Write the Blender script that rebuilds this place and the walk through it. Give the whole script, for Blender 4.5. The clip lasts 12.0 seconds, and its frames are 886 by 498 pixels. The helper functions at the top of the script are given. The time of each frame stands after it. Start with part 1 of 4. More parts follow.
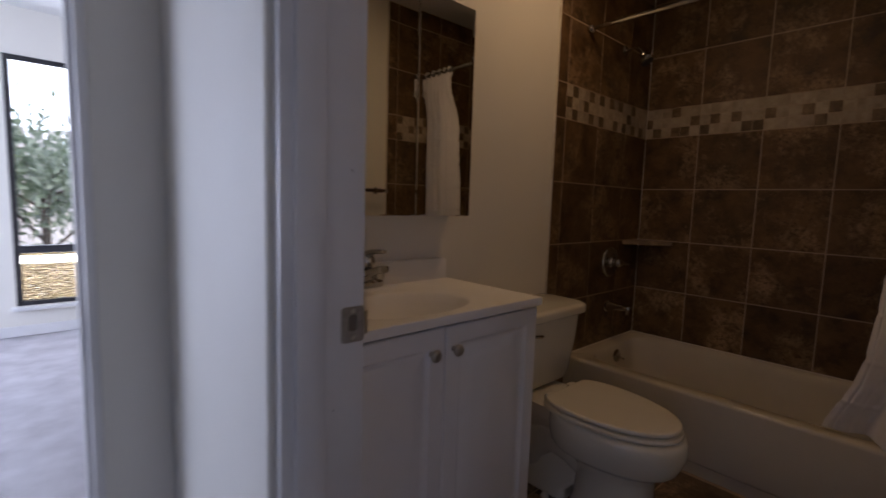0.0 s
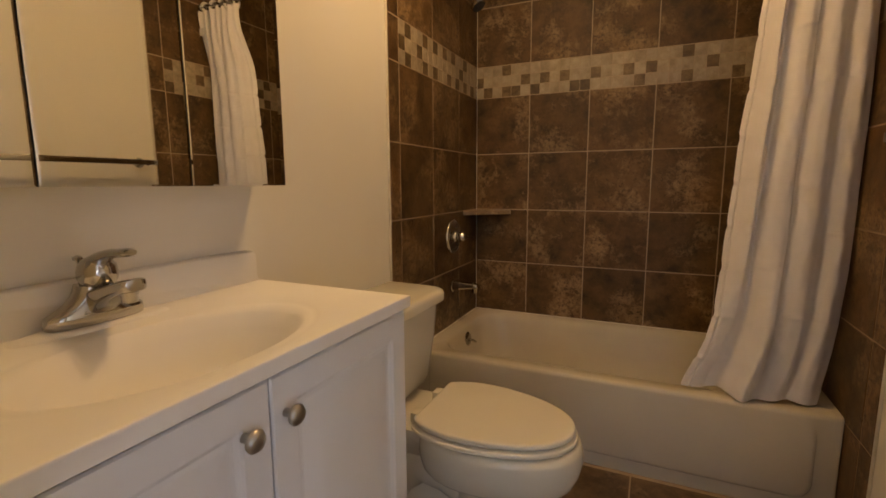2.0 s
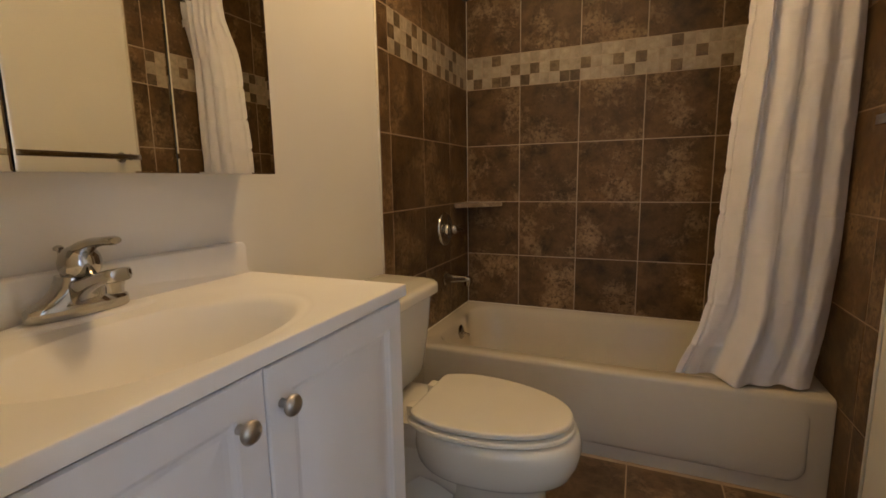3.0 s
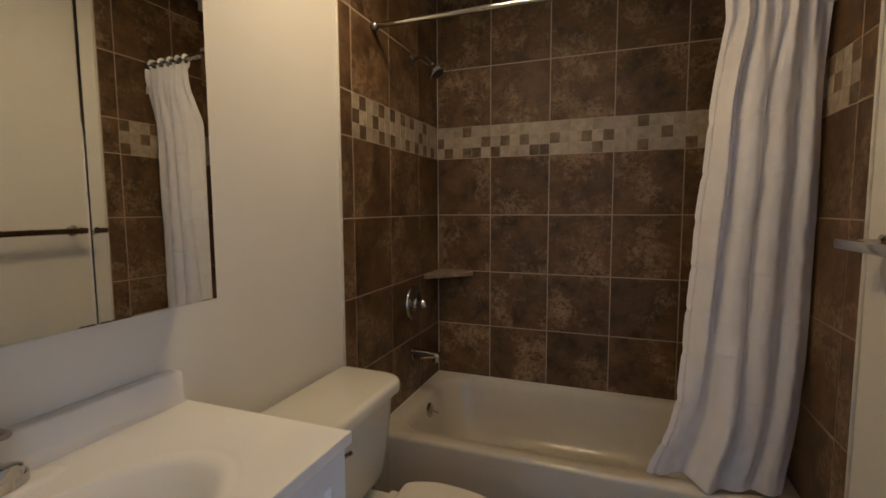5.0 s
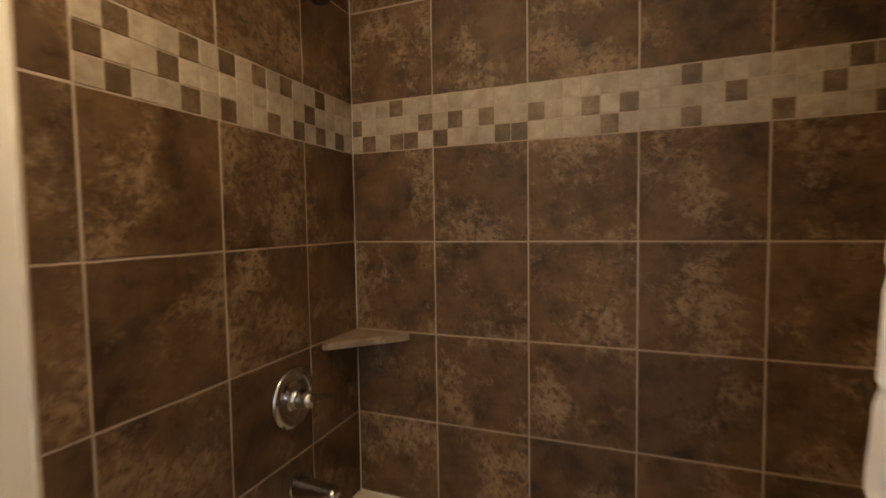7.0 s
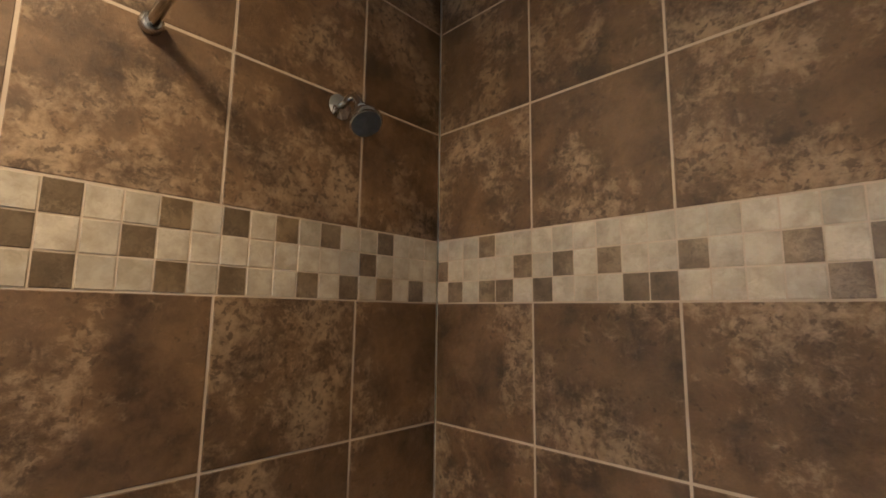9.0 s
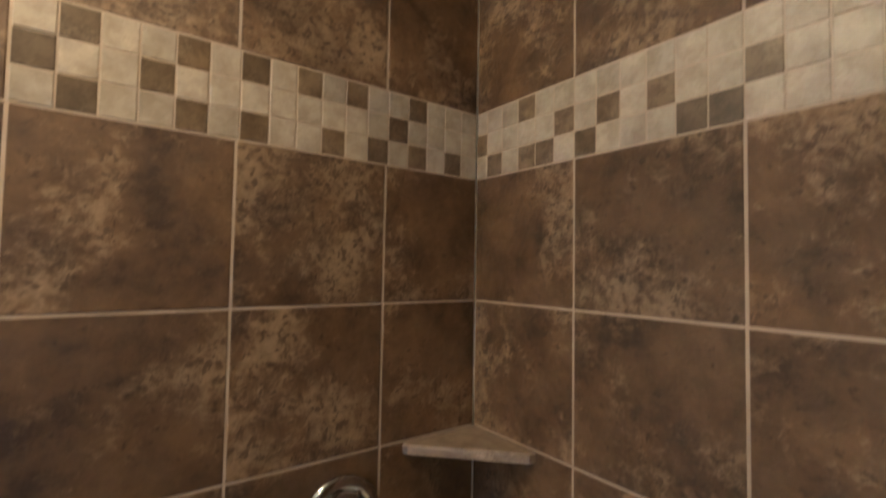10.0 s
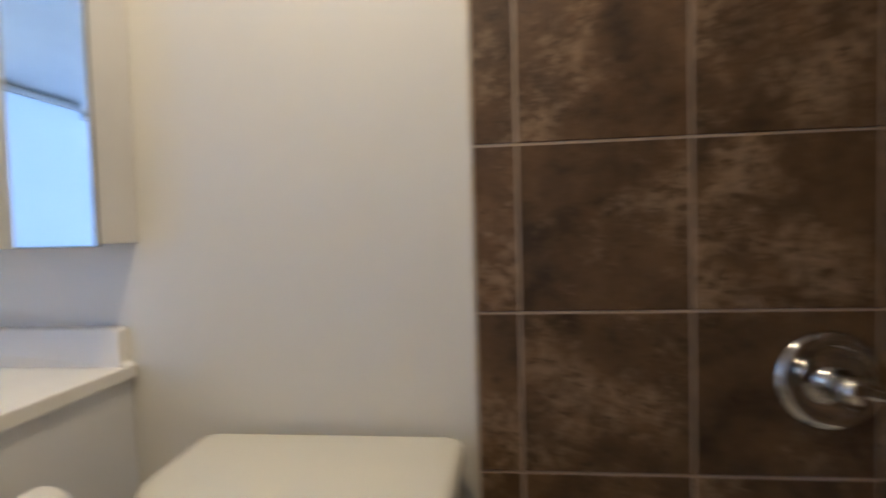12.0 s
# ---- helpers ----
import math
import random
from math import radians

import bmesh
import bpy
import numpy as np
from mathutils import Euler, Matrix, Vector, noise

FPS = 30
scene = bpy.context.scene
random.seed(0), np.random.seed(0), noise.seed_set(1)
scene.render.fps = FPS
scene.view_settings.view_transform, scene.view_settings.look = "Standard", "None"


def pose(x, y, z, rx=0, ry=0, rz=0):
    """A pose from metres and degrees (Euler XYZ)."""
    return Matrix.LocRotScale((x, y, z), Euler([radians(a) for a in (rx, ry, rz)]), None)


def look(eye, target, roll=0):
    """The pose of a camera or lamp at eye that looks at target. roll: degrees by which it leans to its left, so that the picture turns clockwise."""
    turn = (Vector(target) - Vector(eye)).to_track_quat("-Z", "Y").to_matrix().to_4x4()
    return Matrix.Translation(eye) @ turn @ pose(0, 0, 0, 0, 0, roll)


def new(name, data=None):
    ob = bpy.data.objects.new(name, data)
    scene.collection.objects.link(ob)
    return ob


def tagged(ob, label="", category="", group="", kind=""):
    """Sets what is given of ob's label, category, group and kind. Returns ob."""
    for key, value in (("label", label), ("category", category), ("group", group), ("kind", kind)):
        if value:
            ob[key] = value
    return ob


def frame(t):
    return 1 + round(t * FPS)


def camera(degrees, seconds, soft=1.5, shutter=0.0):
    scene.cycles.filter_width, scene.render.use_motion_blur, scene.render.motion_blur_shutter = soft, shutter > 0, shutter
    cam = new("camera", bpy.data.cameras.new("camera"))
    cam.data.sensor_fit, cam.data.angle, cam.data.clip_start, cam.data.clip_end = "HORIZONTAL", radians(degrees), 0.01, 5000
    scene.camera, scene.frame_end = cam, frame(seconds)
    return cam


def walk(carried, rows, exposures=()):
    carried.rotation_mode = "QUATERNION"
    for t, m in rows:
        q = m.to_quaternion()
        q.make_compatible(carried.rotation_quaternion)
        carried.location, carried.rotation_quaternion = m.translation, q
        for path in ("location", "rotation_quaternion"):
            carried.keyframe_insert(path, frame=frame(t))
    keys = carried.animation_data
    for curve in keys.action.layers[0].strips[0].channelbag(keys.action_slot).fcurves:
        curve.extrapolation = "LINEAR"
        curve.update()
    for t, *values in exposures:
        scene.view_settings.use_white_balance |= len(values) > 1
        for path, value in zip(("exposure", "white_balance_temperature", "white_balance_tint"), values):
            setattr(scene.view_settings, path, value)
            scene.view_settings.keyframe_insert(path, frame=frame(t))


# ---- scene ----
cam = camera(88.0, 12.0, soft=1.6, shutter=0.45)
PATH = [
    (0, (0.169, 0.712, 1.125), (1.513, 2.179, 0.921), 1.8),
    (0.5, (0.34, 0.885, 1.126), (1.898, 2.119, 0.899), 1.6),
    (1, (0.433, 0.994, 1.129), (2.169, 1.958, 0.893), 1.2),
    (1.5, (0.46, 1.068, 1.118), (2.245, 1.933, 0.864), 0.3),
    (2, (0.501, 1.072, 1.079), (2.302, 1.895, 0.797), -0.3),
    (2.5, (0.513, 1.093, 1.054), (2.327, 1.88, 0.755), -0.8),
    (2.7, (0.51, 1.096, 1.047), (2.327, 1.875, 0.745), -0.9),
    (4.5, (0.564, 1.057, 1.225), (2.405, 1.812, 1.021), -0.6),
    (5, (0.61, 1.064, 1.275), (2.472, 1.771, 1.1), -0.3),
    (5.5, (0.664, 1.081, 1.3), (2.551, 1.723, 1.131), -0.2),
    (6, (0.871, 1.08, 1.252), (2.772, 1.692, 1.094), -0.03),
    (6.5, (1.224, 1.088, 1.259), (3.119, 1.704, 1.112), -0.34),
    (7, (1.614, 1.136, 1.296), (3.481, 1.856, 1.189), -0.87),
    (7.5, (1.865, 1.151, 1.331), (3.646, 2.052, 1.332), -1.69),
    (7.7, (1.952, 1.129, 1.385), (3.676, 2.14, 1.458), -2.2),
    (9.3, (2.158, 1.127, 1.518), (3.526, 2.567, 1.763), 0.4),
    (9.5, (2.196, 1.116, 1.503), (3.519, 2.601, 1.666), 0.2),
    (10, (2.247, 1.119, 1.319), (3.442, 2.736, 1.404), 0.96),
    (10.5, (2.24, 1.118, 1.226), (3.318, 2.807, 1.202), 0.86),
    (11, (2.226, 1.097, 1.13), (3.118, 2.821, 1.058), 0.42),
    (11.5, (2.213, 1.085, 1.086), (2.679, 3.03, 0.973), -0.54),
    (12, (2.073, 1.155, 1.087), (1.875, 3.156, 1.01), -1.6),
]
EXPOSURES = [(0.0, -0.04, 6650, 31), (0.5, 0.74, 9700, 47), (1.0, 1.44, 9800, 35), (1.5, 1.74, 9900, 27), (2.0, 1.82, 8300, 22), (2.5, 1.88, 7500, 19),
             (4.5, 1.66, 5800, 15), (5.0, 1.56, 5650, 15), (5.5, 1.46, 5500, 15), (6.5, 1.84, 5800, 15), (7.0, 2.32, 6100, 15), (7.5, 2.82, 5800, 15), (9.5, 2.86, 5150, 13), (10.5, 2.96, 5050, 13), (11.5, 2.76, 4850, 14), (12.0, 2.34, 4760, 14)]
walk(cam, [(t, look(eye, target, roll)) for t, eye, target, roll in PATH], EXPOSURES)

# ---- light ----
world = bpy.data.worlds.new("world")
scene.world = world
world.use_nodes = True
wn = world.node_tree.nodes
sky = wn.new("ShaderNodeTexSky")
sky.sky_type, sky.sun_disc = "NISHITA", False
sky.sun_elevation, sky.sun_rotation = radians(48), radians(146)
world.node_tree.links.new(sky.outputs[0], wn["Background"].inputs[0])
wn["Background"].inputs[1].default_value = 0.15
sun = new("sun", bpy.data.lights.new("sun", "SUN"))
sun.data.energy, sun.data.angle, sun.data.color = 5.0, radians(0.5), (1.0, 0.95, 0.88)
sun.matrix_world = look((4, -6, 9), (0, 0, 0))


def area_lamp(name, place, target, width, height, watts, colour):
    ob = new(name, bpy.data.lights.new(name, "AREA"))
    ob.data.shape, ob.data.size, ob.data.size_y = "RECTANGLE", width, height
    ob.data.energy, ob.data.color = watts, colour
    ob.matrix_world = look(place, target)
    return ob


LAMP = (1.78, 1.50, 2.40)
LAMP_COLOUR = (1.0, 0.71, 0.35)
bulb = new("ceiling_bulb", bpy.data.lights.new("ceiling_bulb", "POINT"))
bulb.data.energy, bulb.data.color, bulb.data.shadow_soft_size = 0.45, LAMP_COLOUR, 0.08
bulb.location = (LAMP[0], LAMP[1], LAMP[2])
down = new("ceiling_downlight", bpy.data.lights.new("ceiling_downlight", "AREA"))
down.data.shape, down.data.size, down.data.energy, down.data.color = "DISK", 0.30, 3.1, LAMP_COLOUR
down.location = (LAMP[0], LAMP[1], LAMP[2] - 0.01)
# daylight through the assumed hall window
area_lamp("window_light_hall", (-1.93, -2.70, 1.36), (0, -2.70, 1.36), 0.72, 1.95, 6.3, (0.48, 0.64, 1.0))
# added blue glow for the cabinet mirror to reflect, no window lamp
area_lamp("added_slat_glow", (-1.88, -1.37, 1.36), (0, -1.37, 1.36), 1.8, 1.95, 1.35, (0.36, 0.58, 1.0))
area_lamp("window_light_bedroom", (0.31, 5.38, 1.3), (0.31, 2, 1.0), 0.36, 1.5, 18, (0.66, 0.82, 1.0))
# added light from an assumed side window, brightens bedroom and hall
area_lamp("added_bedroom_side_light", (-1.93, 4.0, 1.2), (0, 4.0, 1.0), 1.9, 1.7, 78, (0.58, 0.77, 1.0))

# added fill through the doorway, brightens the tiles behind the tub
area_lamp("tile_fill_light", (-1.93, 0.28, 1.36), (0, 0.28, 1.36), 1.35, 1.95, 0.7, (0.48, 0.62, 1.0))

# ---- materials ----


def shader(name, rough=0.5, metal=0.0, base=(0.8, 0.8, 0.8)):
    m = bpy.data.materials.new(name)
    m.use_nodes = True
    b = m.node_tree.nodes["Principled BSDF"]
    b.inputs["Base Color"].default_value = (*base, 1)
    b.inputs["Roughness"].default_value, b.inputs["Metallic"].default_value = rough, metal
    return m, m.node_tree.nodes, m.node_tree.links, b


def ramp(nodes, stops):
    r = nodes.new("ShaderNodeValToRGB")
    while len(r.color_ramp.elements) < len(stops):
        r.color_ramp.elements.new(0.5)
    for e, (p, c) in zip(r.color_ramp.elements, stops):
        e.position, e.color = p, (*c, 1)
    return r


def noise_node(nodes, links, vector, scale, detail=4, rough=0.55):
    n = nodes.new("ShaderNodeTexNoise")
    n.inputs["Scale"].default_value, n.inputs["Detail"].default_value, n.inputs["Roughness"].default_value = scale, detail, rough
    links.new(vector, n.inputs["Vector"])
    return n


def bump_from(nodes, links, b, height, strength, distance):
    bp = nodes.new("ShaderNodeBump")
    bp.inputs["Strength"].default_value, bp.inputs["Distance"].default_value = strength, distance
    links.new(height, bp.inputs["Height"])
    links.new(bp.outputs[0], b.inputs["Normal"])


def plain(name, a, c, rough=0.5, scale=3.0, fine=120.0, bump=0.1, dist=0.001, metal=0.0, coat=0.0):
    """A surface of two close tones with grain."""
    m, n, l, b = shader(name, rough, metal)
    co = n.new("ShaderNodeTexCoord")
    big = noise_node(n, l, co.outputs["Object"], scale, 3)
    r = ramp(n, [(0.3, a), (0.7, c)])
    l.new(big.outputs[0], r.inputs[0])
    l.new(r.outputs[0], b.inputs["Base Color"])
    small = noise_node(n, l, co.outputs["Object"], fine, 3)
    bump_from(n, l, b, small.outputs[0], bump, dist)
    rr = n.new("ShaderNodeMapRange")
    rr.inputs[3].default_value, rr.inputs[4].default_value = rough * 0.85, min(1, rough * 1.15)
    mid = noise_node(n, l, co.outputs["Object"], scale * 6, 4)
    l.new(mid.outputs[0], rr.inputs[0])
    l.new(rr.outputs[0], b.inputs["Roughness"])
    b.inputs["Coat Weight"].default_value = coat
    return m


def tile_material(name, dark, mid, light, scale, rough, offset=40.0, bump=0.3, flakes=1.0, spread=(0.85, 1.15)):
    """Glazed stone-look tile: a cloudy ground, pale crumbly flakes in drifts, dark pits; each piece shifted by its own random value."""
    m, n, l, b = shader(name, rough)
    co, info = n.new("ShaderNodeTexCoord"), n.new("ShaderNodeObjectInfo")
    mul = n.new("ShaderNodeMath")
    mul.operation, mul.inputs[1].default_value = "MULTIPLY", offset
    l.new(info.outputs["Random"], mul.inputs[0])
    add = n.new("ShaderNodeVectorMath")
    l.new(co.outputs["Object"], add.inputs[0])
    l.new(mul.outputs[0], add.inputs[1])
    warp = noise_node(n, l, add.outputs[0], scale * 3.5, 3)
    mixv = n.new("ShaderNodeVectorMath")
    mixv.operation = "MULTIPLY_ADD"
    l.new(warp.outputs["Color"], mixv.inputs[0])
    mixv.inputs[1].default_value = (0.03, 0.03, 0.03)
    l.new(add.outputs[0], mixv.inputs[2])
    v = mixv.outputs[0]
    cloud = noise_node(n, l, v, scale * 1.5, 9, 0.66)
    ground = ramp(n, [(0.36, dark), (0.62, mid)])
    l.new(cloud.outputs[0], ground.inputs[0])

    def blend(fac, first, second):
        mx = n.new("ShaderNodeMix")
        mx.data_type = "RGBA"
        l.new(fac, mx.inputs[0])
        l.new(first, mx.inputs[6])
        if isinstance(second, tuple):
            mx.inputs[7].default_value = (*second, 1)
        else:
            l.new(second, mx.inputs[7])
        return mx.outputs[2]

    def over(a_out, a_gain, b_out, b_gain, low, high):
        m1 = n.new("ShaderNodeMath")
        m1.operation, m1.inputs[1].default_value = "MULTIPLY", a_gain
        l.new(a_out, m1.inputs[0])
        m2 = n.new("ShaderNodeMath")
        m2.operation, m2.inputs[1].default_value = "MULTIPLY_ADD", b_gain
        l.new(b_out, m2.inputs[0])
        l.new(m1.outputs[0], m2.inputs[2])
        mp = n.new("ShaderNodeMapRange")
        mp.interpolation_type = "SMOOTHSTEP"
        mp.inputs[1].default_value, mp.inputs[2].default_value = low, high
        l.new(m2.outputs[0], mp.inputs[0])
        return mp.outputs[0]
    drift = noise_node(n, l, add.outputs[0], scale * 0.9, 2, 0.5)
    crumb = noise_node(n, l, v, scale * 7.5, 10, 0.74)
    flake = over(drift.outputs[0], 1.0, crumb.outputs[0], 0.8, 0.885, 1.165)
    fl = n.new("ShaderNodeMath")
    fl.operation, fl.inputs[1].default_value = "MULTIPLY", 0.82 * flakes
    l.new(flake, fl.inputs[0])
    col = blend(fl.outputs[0], ground.outputs[0], light)
    speck = noise_node(n, l, v, scale * 11, 5, 0.65)
    pit = over(drift.outputs[0], 0.35, speck.outputs[0], 1.0, 0.74, 0.85)
    pf = n.new("ShaderNodeMath")
    pf.operation, pf.inputs[1].default_value = "MULTIPLY", 0.7 * flakes
    l.new(pit, pf.inputs[0])
    col = blend(pf.outputs[0], col, dark)
    hsv = n.new("ShaderNodeHueSaturation")
    mr = n.new("ShaderNodeMapRange")
    mr.inputs[3].default_value, mr.inputs[4].default_value = spread
    l.new(info.outputs["Random"], mr.inputs[0])
    l.new(mr.outputs[0], hsv.inputs["Value"])
    l.new(col, hsv.inputs["Color"])
    l.new(hsv.outputs[0], b.inputs["Base Color"])
    bump_from(n, l, b, crumb.outputs[0], bump, 0.004)
    rr = n.new("ShaderNodeMapRange")
    rr.inputs[3].default_value, rr.inputs[4].default_value = rough - 0.08, rough + 0.14
    l.new(crumb.outputs[0], rr.inputs[0])
    l.new(rr.outputs[0], b.inputs["Roughness"])
    return m


TILE = tile_material("brown_ceramic_tile", (0.046, 0.0236, 0.0092), (0.152, 0.0855, 0.0370), (0.335, 0.225, 0.124), 5.5, 0.42, bump=0.85)
TILE.node_tree.nodes["Principled BSDF"].inputs["Specular IOR Level"].default_value = 0.38
FLOOR_TILE = tile_material("brown_floor_tile", (0.050, 0.030, 0.015), (0.150, 0.094, 0.053), (0.29, 0.20, 0.13), 6.0, 0.42)
MOSAIC_LIGHT = tile_material("beige_mosaic", (0.29, 0.23, 0.16), (0.43, 0.36, 0.265), (0.51, 0.43, 0.325), 14, 0.38, bump=0.12, flakes=0.5, spread=(0.88, 1.12))
MOSAIC_DARK = tile_material("dark_mosaic", (0.075, 0.047, 0.022), (0.158, 0.106, 0.056), (0.245, 0.175, 0.104), 16, 0.38, bump=0.15, flakes=0.8, spread=(0.75, 1.3))
GROUT = plain("beige_grout", (0.38, 0.29, 0.205), (0.47, 0.365, 0.265), 0.9, 9, 350, 0.5, 0.001)
CAULK = plain("white_caulk", (0.62, 0.58, 0.50), (0.74, 0.70, 0.62), 0.5, 20, 200, 0.3)
PAINT = plain("off_white_wall_paint", (0.74, 0.71, 0.64), (0.79, 0.76, 0.69), 0.5, 1.6, 260, 0.12, 0.001)
CEILING_PAINT = plain("ceiling_paint", (0.72, 0.71, 0.68), (0.78, 0.77, 0.74), 0.9, 1.5, 90, 0.4, 0.002)
TRIM = plain("white_gloss_trim", (0.68, 0.67, 0.66), (0.76, 0.75, 0.74), 0.32, 4, 60, 0.2, 0.001)
CABINET = plain("white_thermofoil", (0.77, 0.77, 0.78), (0.82, 0.82, 0.83), 0.36, 3, 160, 0.05)
COUNTER = plain("cultured_marble", (0.82, 0.80, 0.76), (0.87, 0.85, 0.81), 0.40, 5, 300, 0.004, coat=0.0)
COUNTER.node_tree.nodes["Principled BSDF"].inputs["Specular IOR Level"].default_value = 0.3
ENAMEL = plain("almond_enamel", (0.58, 0.53, 0.44), (0.63, 0.58, 0.49), 0.19, 3, 250, 0.01, coat=0.1)
CHINA = plain("biscuit_vitreous_china", (0.67, 0.645, 0.565), (0.71, 0.685, 0.605), 0.1, 3, 250, 0.005, coat=0.4)
SEAT = plain("biscuit_plastic", (0.69, 0.655, 0.565), (0.73, 0.695, 0.605), 0.25, 4, 250, 0.01)
CHROME = plain("chrome", (0.46, 0.445, 0.42), (0.58, 0.565, 0.54), 0.09, 8, 300, 0.01, metal=1.0)
NICKEL = plain("brushed_nickel", (0.42, 0.39, 0.35), (0.55, 0.52, 0.47), 0.32, 30, 500, 0.1, metal=1.0)
DARK = plain("shaded_wood_hollow", (0.06, 0.045, 0.035), (0.14, 0.11, 0.085), 0.7, 20)
EDGE = plain("grey_edge_and_seam_shade", (0.10, 0.11, 0.12), (0.16, 0.17, 0.19), 0.3, 10)
CHIP = plain("grey_undercoat", (0.30, 0.29, 0.29), (0.40, 0.39, 0.39), 0.8, 60)
RUBBER = plain("dark_rubber_face", (0.03, 0.03, 0.03), (0.06, 0.06, 0.06), 0.5, 60, 400, 0.5)
ALUMINIUM = plain("satin_aluminium", (0.45, 0.45, 0.45), (0.55, 0.55, 0.55), 0.25, 20, 400, 0.05, metal=1.0)
BLACK_FRAME = plain("black_aluminium", (0.012, 0.012, 0.015), (0.025, 0.025, 0.03), 0.4, 10)
CARPET = plain("pale_carpet", (0.42, 0.40, 0.42), (0.60, 0.58, 0.60), 0.95, 5, 420, 1.0, 0.006)
BARK = plain("tree_bark", (0.10, 0.075, 0.055), (0.18, 0.14, 0.11), 0.85, 6, 40, 0.8, 0.01)
YARD = plain("dry_yard", (0.34, 0.31, 0.22), (0.48, 0.44, 0.32), 0.95, 2, 30, 0.8, 0.02)
# fence colour raised to carry the glare at the window
FENCE = plain("glare_paled_fence_wood", (0.74, 0.73, 0.72), (0.82, 0.81, 0.80), 0.8, 3, 60, 0.5, 0.004)


def cloth_material():
    m, n, l, b = shader("white_polyester", 0.62, 0.0, (0.76, 0.73, 0.74))
    co = n.new("ShaderNodeTexCoord")
    a = noise_node(n, l, co.outputs["Object"], 14, 4)
    f = noise_node(n, l, co.outputs["Object"], 600, 2)
    mix = n.new("ShaderNodeMath")
    mix.operation, mix.inputs[1].default_value = "MULTIPLY_ADD", 0.05
    l.new(f.outputs[0], mix.inputs[0])
    l.new(a.outputs[0], mix.inputs[2])
    bump_from(n, l, b, mix.outputs[0], 0.25, 0.008)
    r = ramp(n, [(0.3, (0.75, 0.725, 0.735)), (0.7, (0.81, 0.785, 0.795))])
    l.new(a.outputs[0], r.inputs[0])
    l.new(r.outputs[0], b.inputs["Base Color"])
    b.inputs["Subsurface Weight"].default_value = 0.0
    b.inputs["Sheen Weight"].default_value = 0.2
    thin, mixed = n.new("ShaderNodeBsdfTranslucent"), n.new("ShaderNodeMixShader")
    thin.inputs[0].default_value = (0.80, 0.78, 0.79, 1)
    mixed.inputs[0].default_value = 0.05
    l.new(b.outputs[0], mixed.inputs[1])
    l.new(thin.outputs[0], mixed.inputs[2])
    out = [k for k in n if k.type == "OUTPUT_MATERIAL"][0]
    l.new(mixed.outputs[0], out.inputs["Surface"])
    return m


def mirror_material():
    m, n, l, b = shader("mirror_glass", 0.01, 1.0, (0.86, 0.87, 0.84))
    return m


def glass_material(name, rough, colour, relief=0.0):
    m, n, l, b = shader(name, rough, 0.0, colour)
    b.inputs["Transmission Weight"].default_value, b.inputs["IOR"].default_value = 1.0, 1.45
    if relief:
        co = n.new("ShaderNodeTexCoord")
        v = n.new("ShaderNodeTexVoronoi")
        v.inputs["Scale"].default_value = 45
        st = n.new("ShaderNodeVectorMath")
        st.operation, st.inputs[1].default_value = "MULTIPLY", (0.55, 1.0, 1.6)
        l.new(co.outputs["Object"], st.inputs[0])
        l.new(st.outputs[0], v.inputs["Vector"])
        bump_from(n, l, b, v.outputs["Distance"], relief, 0.02)
    return m


def glow_material(name, colour, strength):
    m, n, l, b = shader(name, 0.4, 0.0, (0.9, 0.88, 0.82))
    b.inputs["Emission Color"].default_value, b.inputs["Emission Strength"].default_value = (*colour, 1), strength
    return m


def leaf_material():
    m, n, l, b = shader("glare_paled_leaf", 0.45, 0.0, (0.20, 0.28, 0.17))
    thin, mixed = n.new("ShaderNodeBsdfTranslucent"), n.new("ShaderNodeMixShader")
    geo = n.new("ShaderNodeNewGeometry")
    # leaf tones lightened to imitate overexposed foliage
    tone = ramp(n, [(0.0, (0.17, 0.25, 0.15)), (1.0, (0.48, 0.58, 0.46))])
    l.new(geo.outputs["Random Per Island"], tone.inputs[0])
    l.new(tone.outputs[0], b.inputs["Base Color"])
    l.new(tone.outputs[0], thin.inputs[0])
    mixed.inputs[0].default_value = 0.5
    l.new(b.outputs[0], mixed.inputs[1])
    l.new(thin.outputs[0], mixed.inputs[2])
    out = [k for k in n if k.type == "OUTPUT_MATERIAL"][0]
    l.new(mixed.outputs[0], out.inputs["Surface"])
    return m


LEAF = leaf_material()
CLOTH, MIRROR = cloth_material(), mirror_material()
GLASS = glass_material("window_glass", 0.0, (0.96, 0.98, 1.0))
# blue in the glass colour imitates the bluish daylight outdoors
DAYLIGHT_GLASS = glass_material("bluish_daylight_glass", 0.0, (0.80, 0.91, 1.0))
OBSCURE = glass_material("amber_textured_glass", 0.12, (1.0, 0.86, 0.52), 0.9)

# ---- building blocks ----


def part(name, bm, material, parent=None, label="", smooth=None):
    """Links a bmesh as one mesh object, under a thing if one is given."""
    me = bpy.data.meshes.new(name)
    bmesh.ops.recalc_face_normals(bm, faces=bm.faces)
    bm.to_mesh(me)
    bm.free()
    me.materials.append(material)
    ob = new(name, me)
    if smooth is not None:
        me.shade_smooth()
        me.set_sharp_from_angle(angle=radians(smooth))
    if parent is not None:
        ob.parent = parent
        ob.matrix_parent_inverse = parent.matrix_basis.inverted()
    if label:
        ob["label"] = label
    return ob


def thing(name, place, label, category, group="", kind=""):
    e = new(name)
    e.empty_display_size = 0.05
    e.matrix_basis = pose(*place)
    return tagged(e, label, category, group, kind)


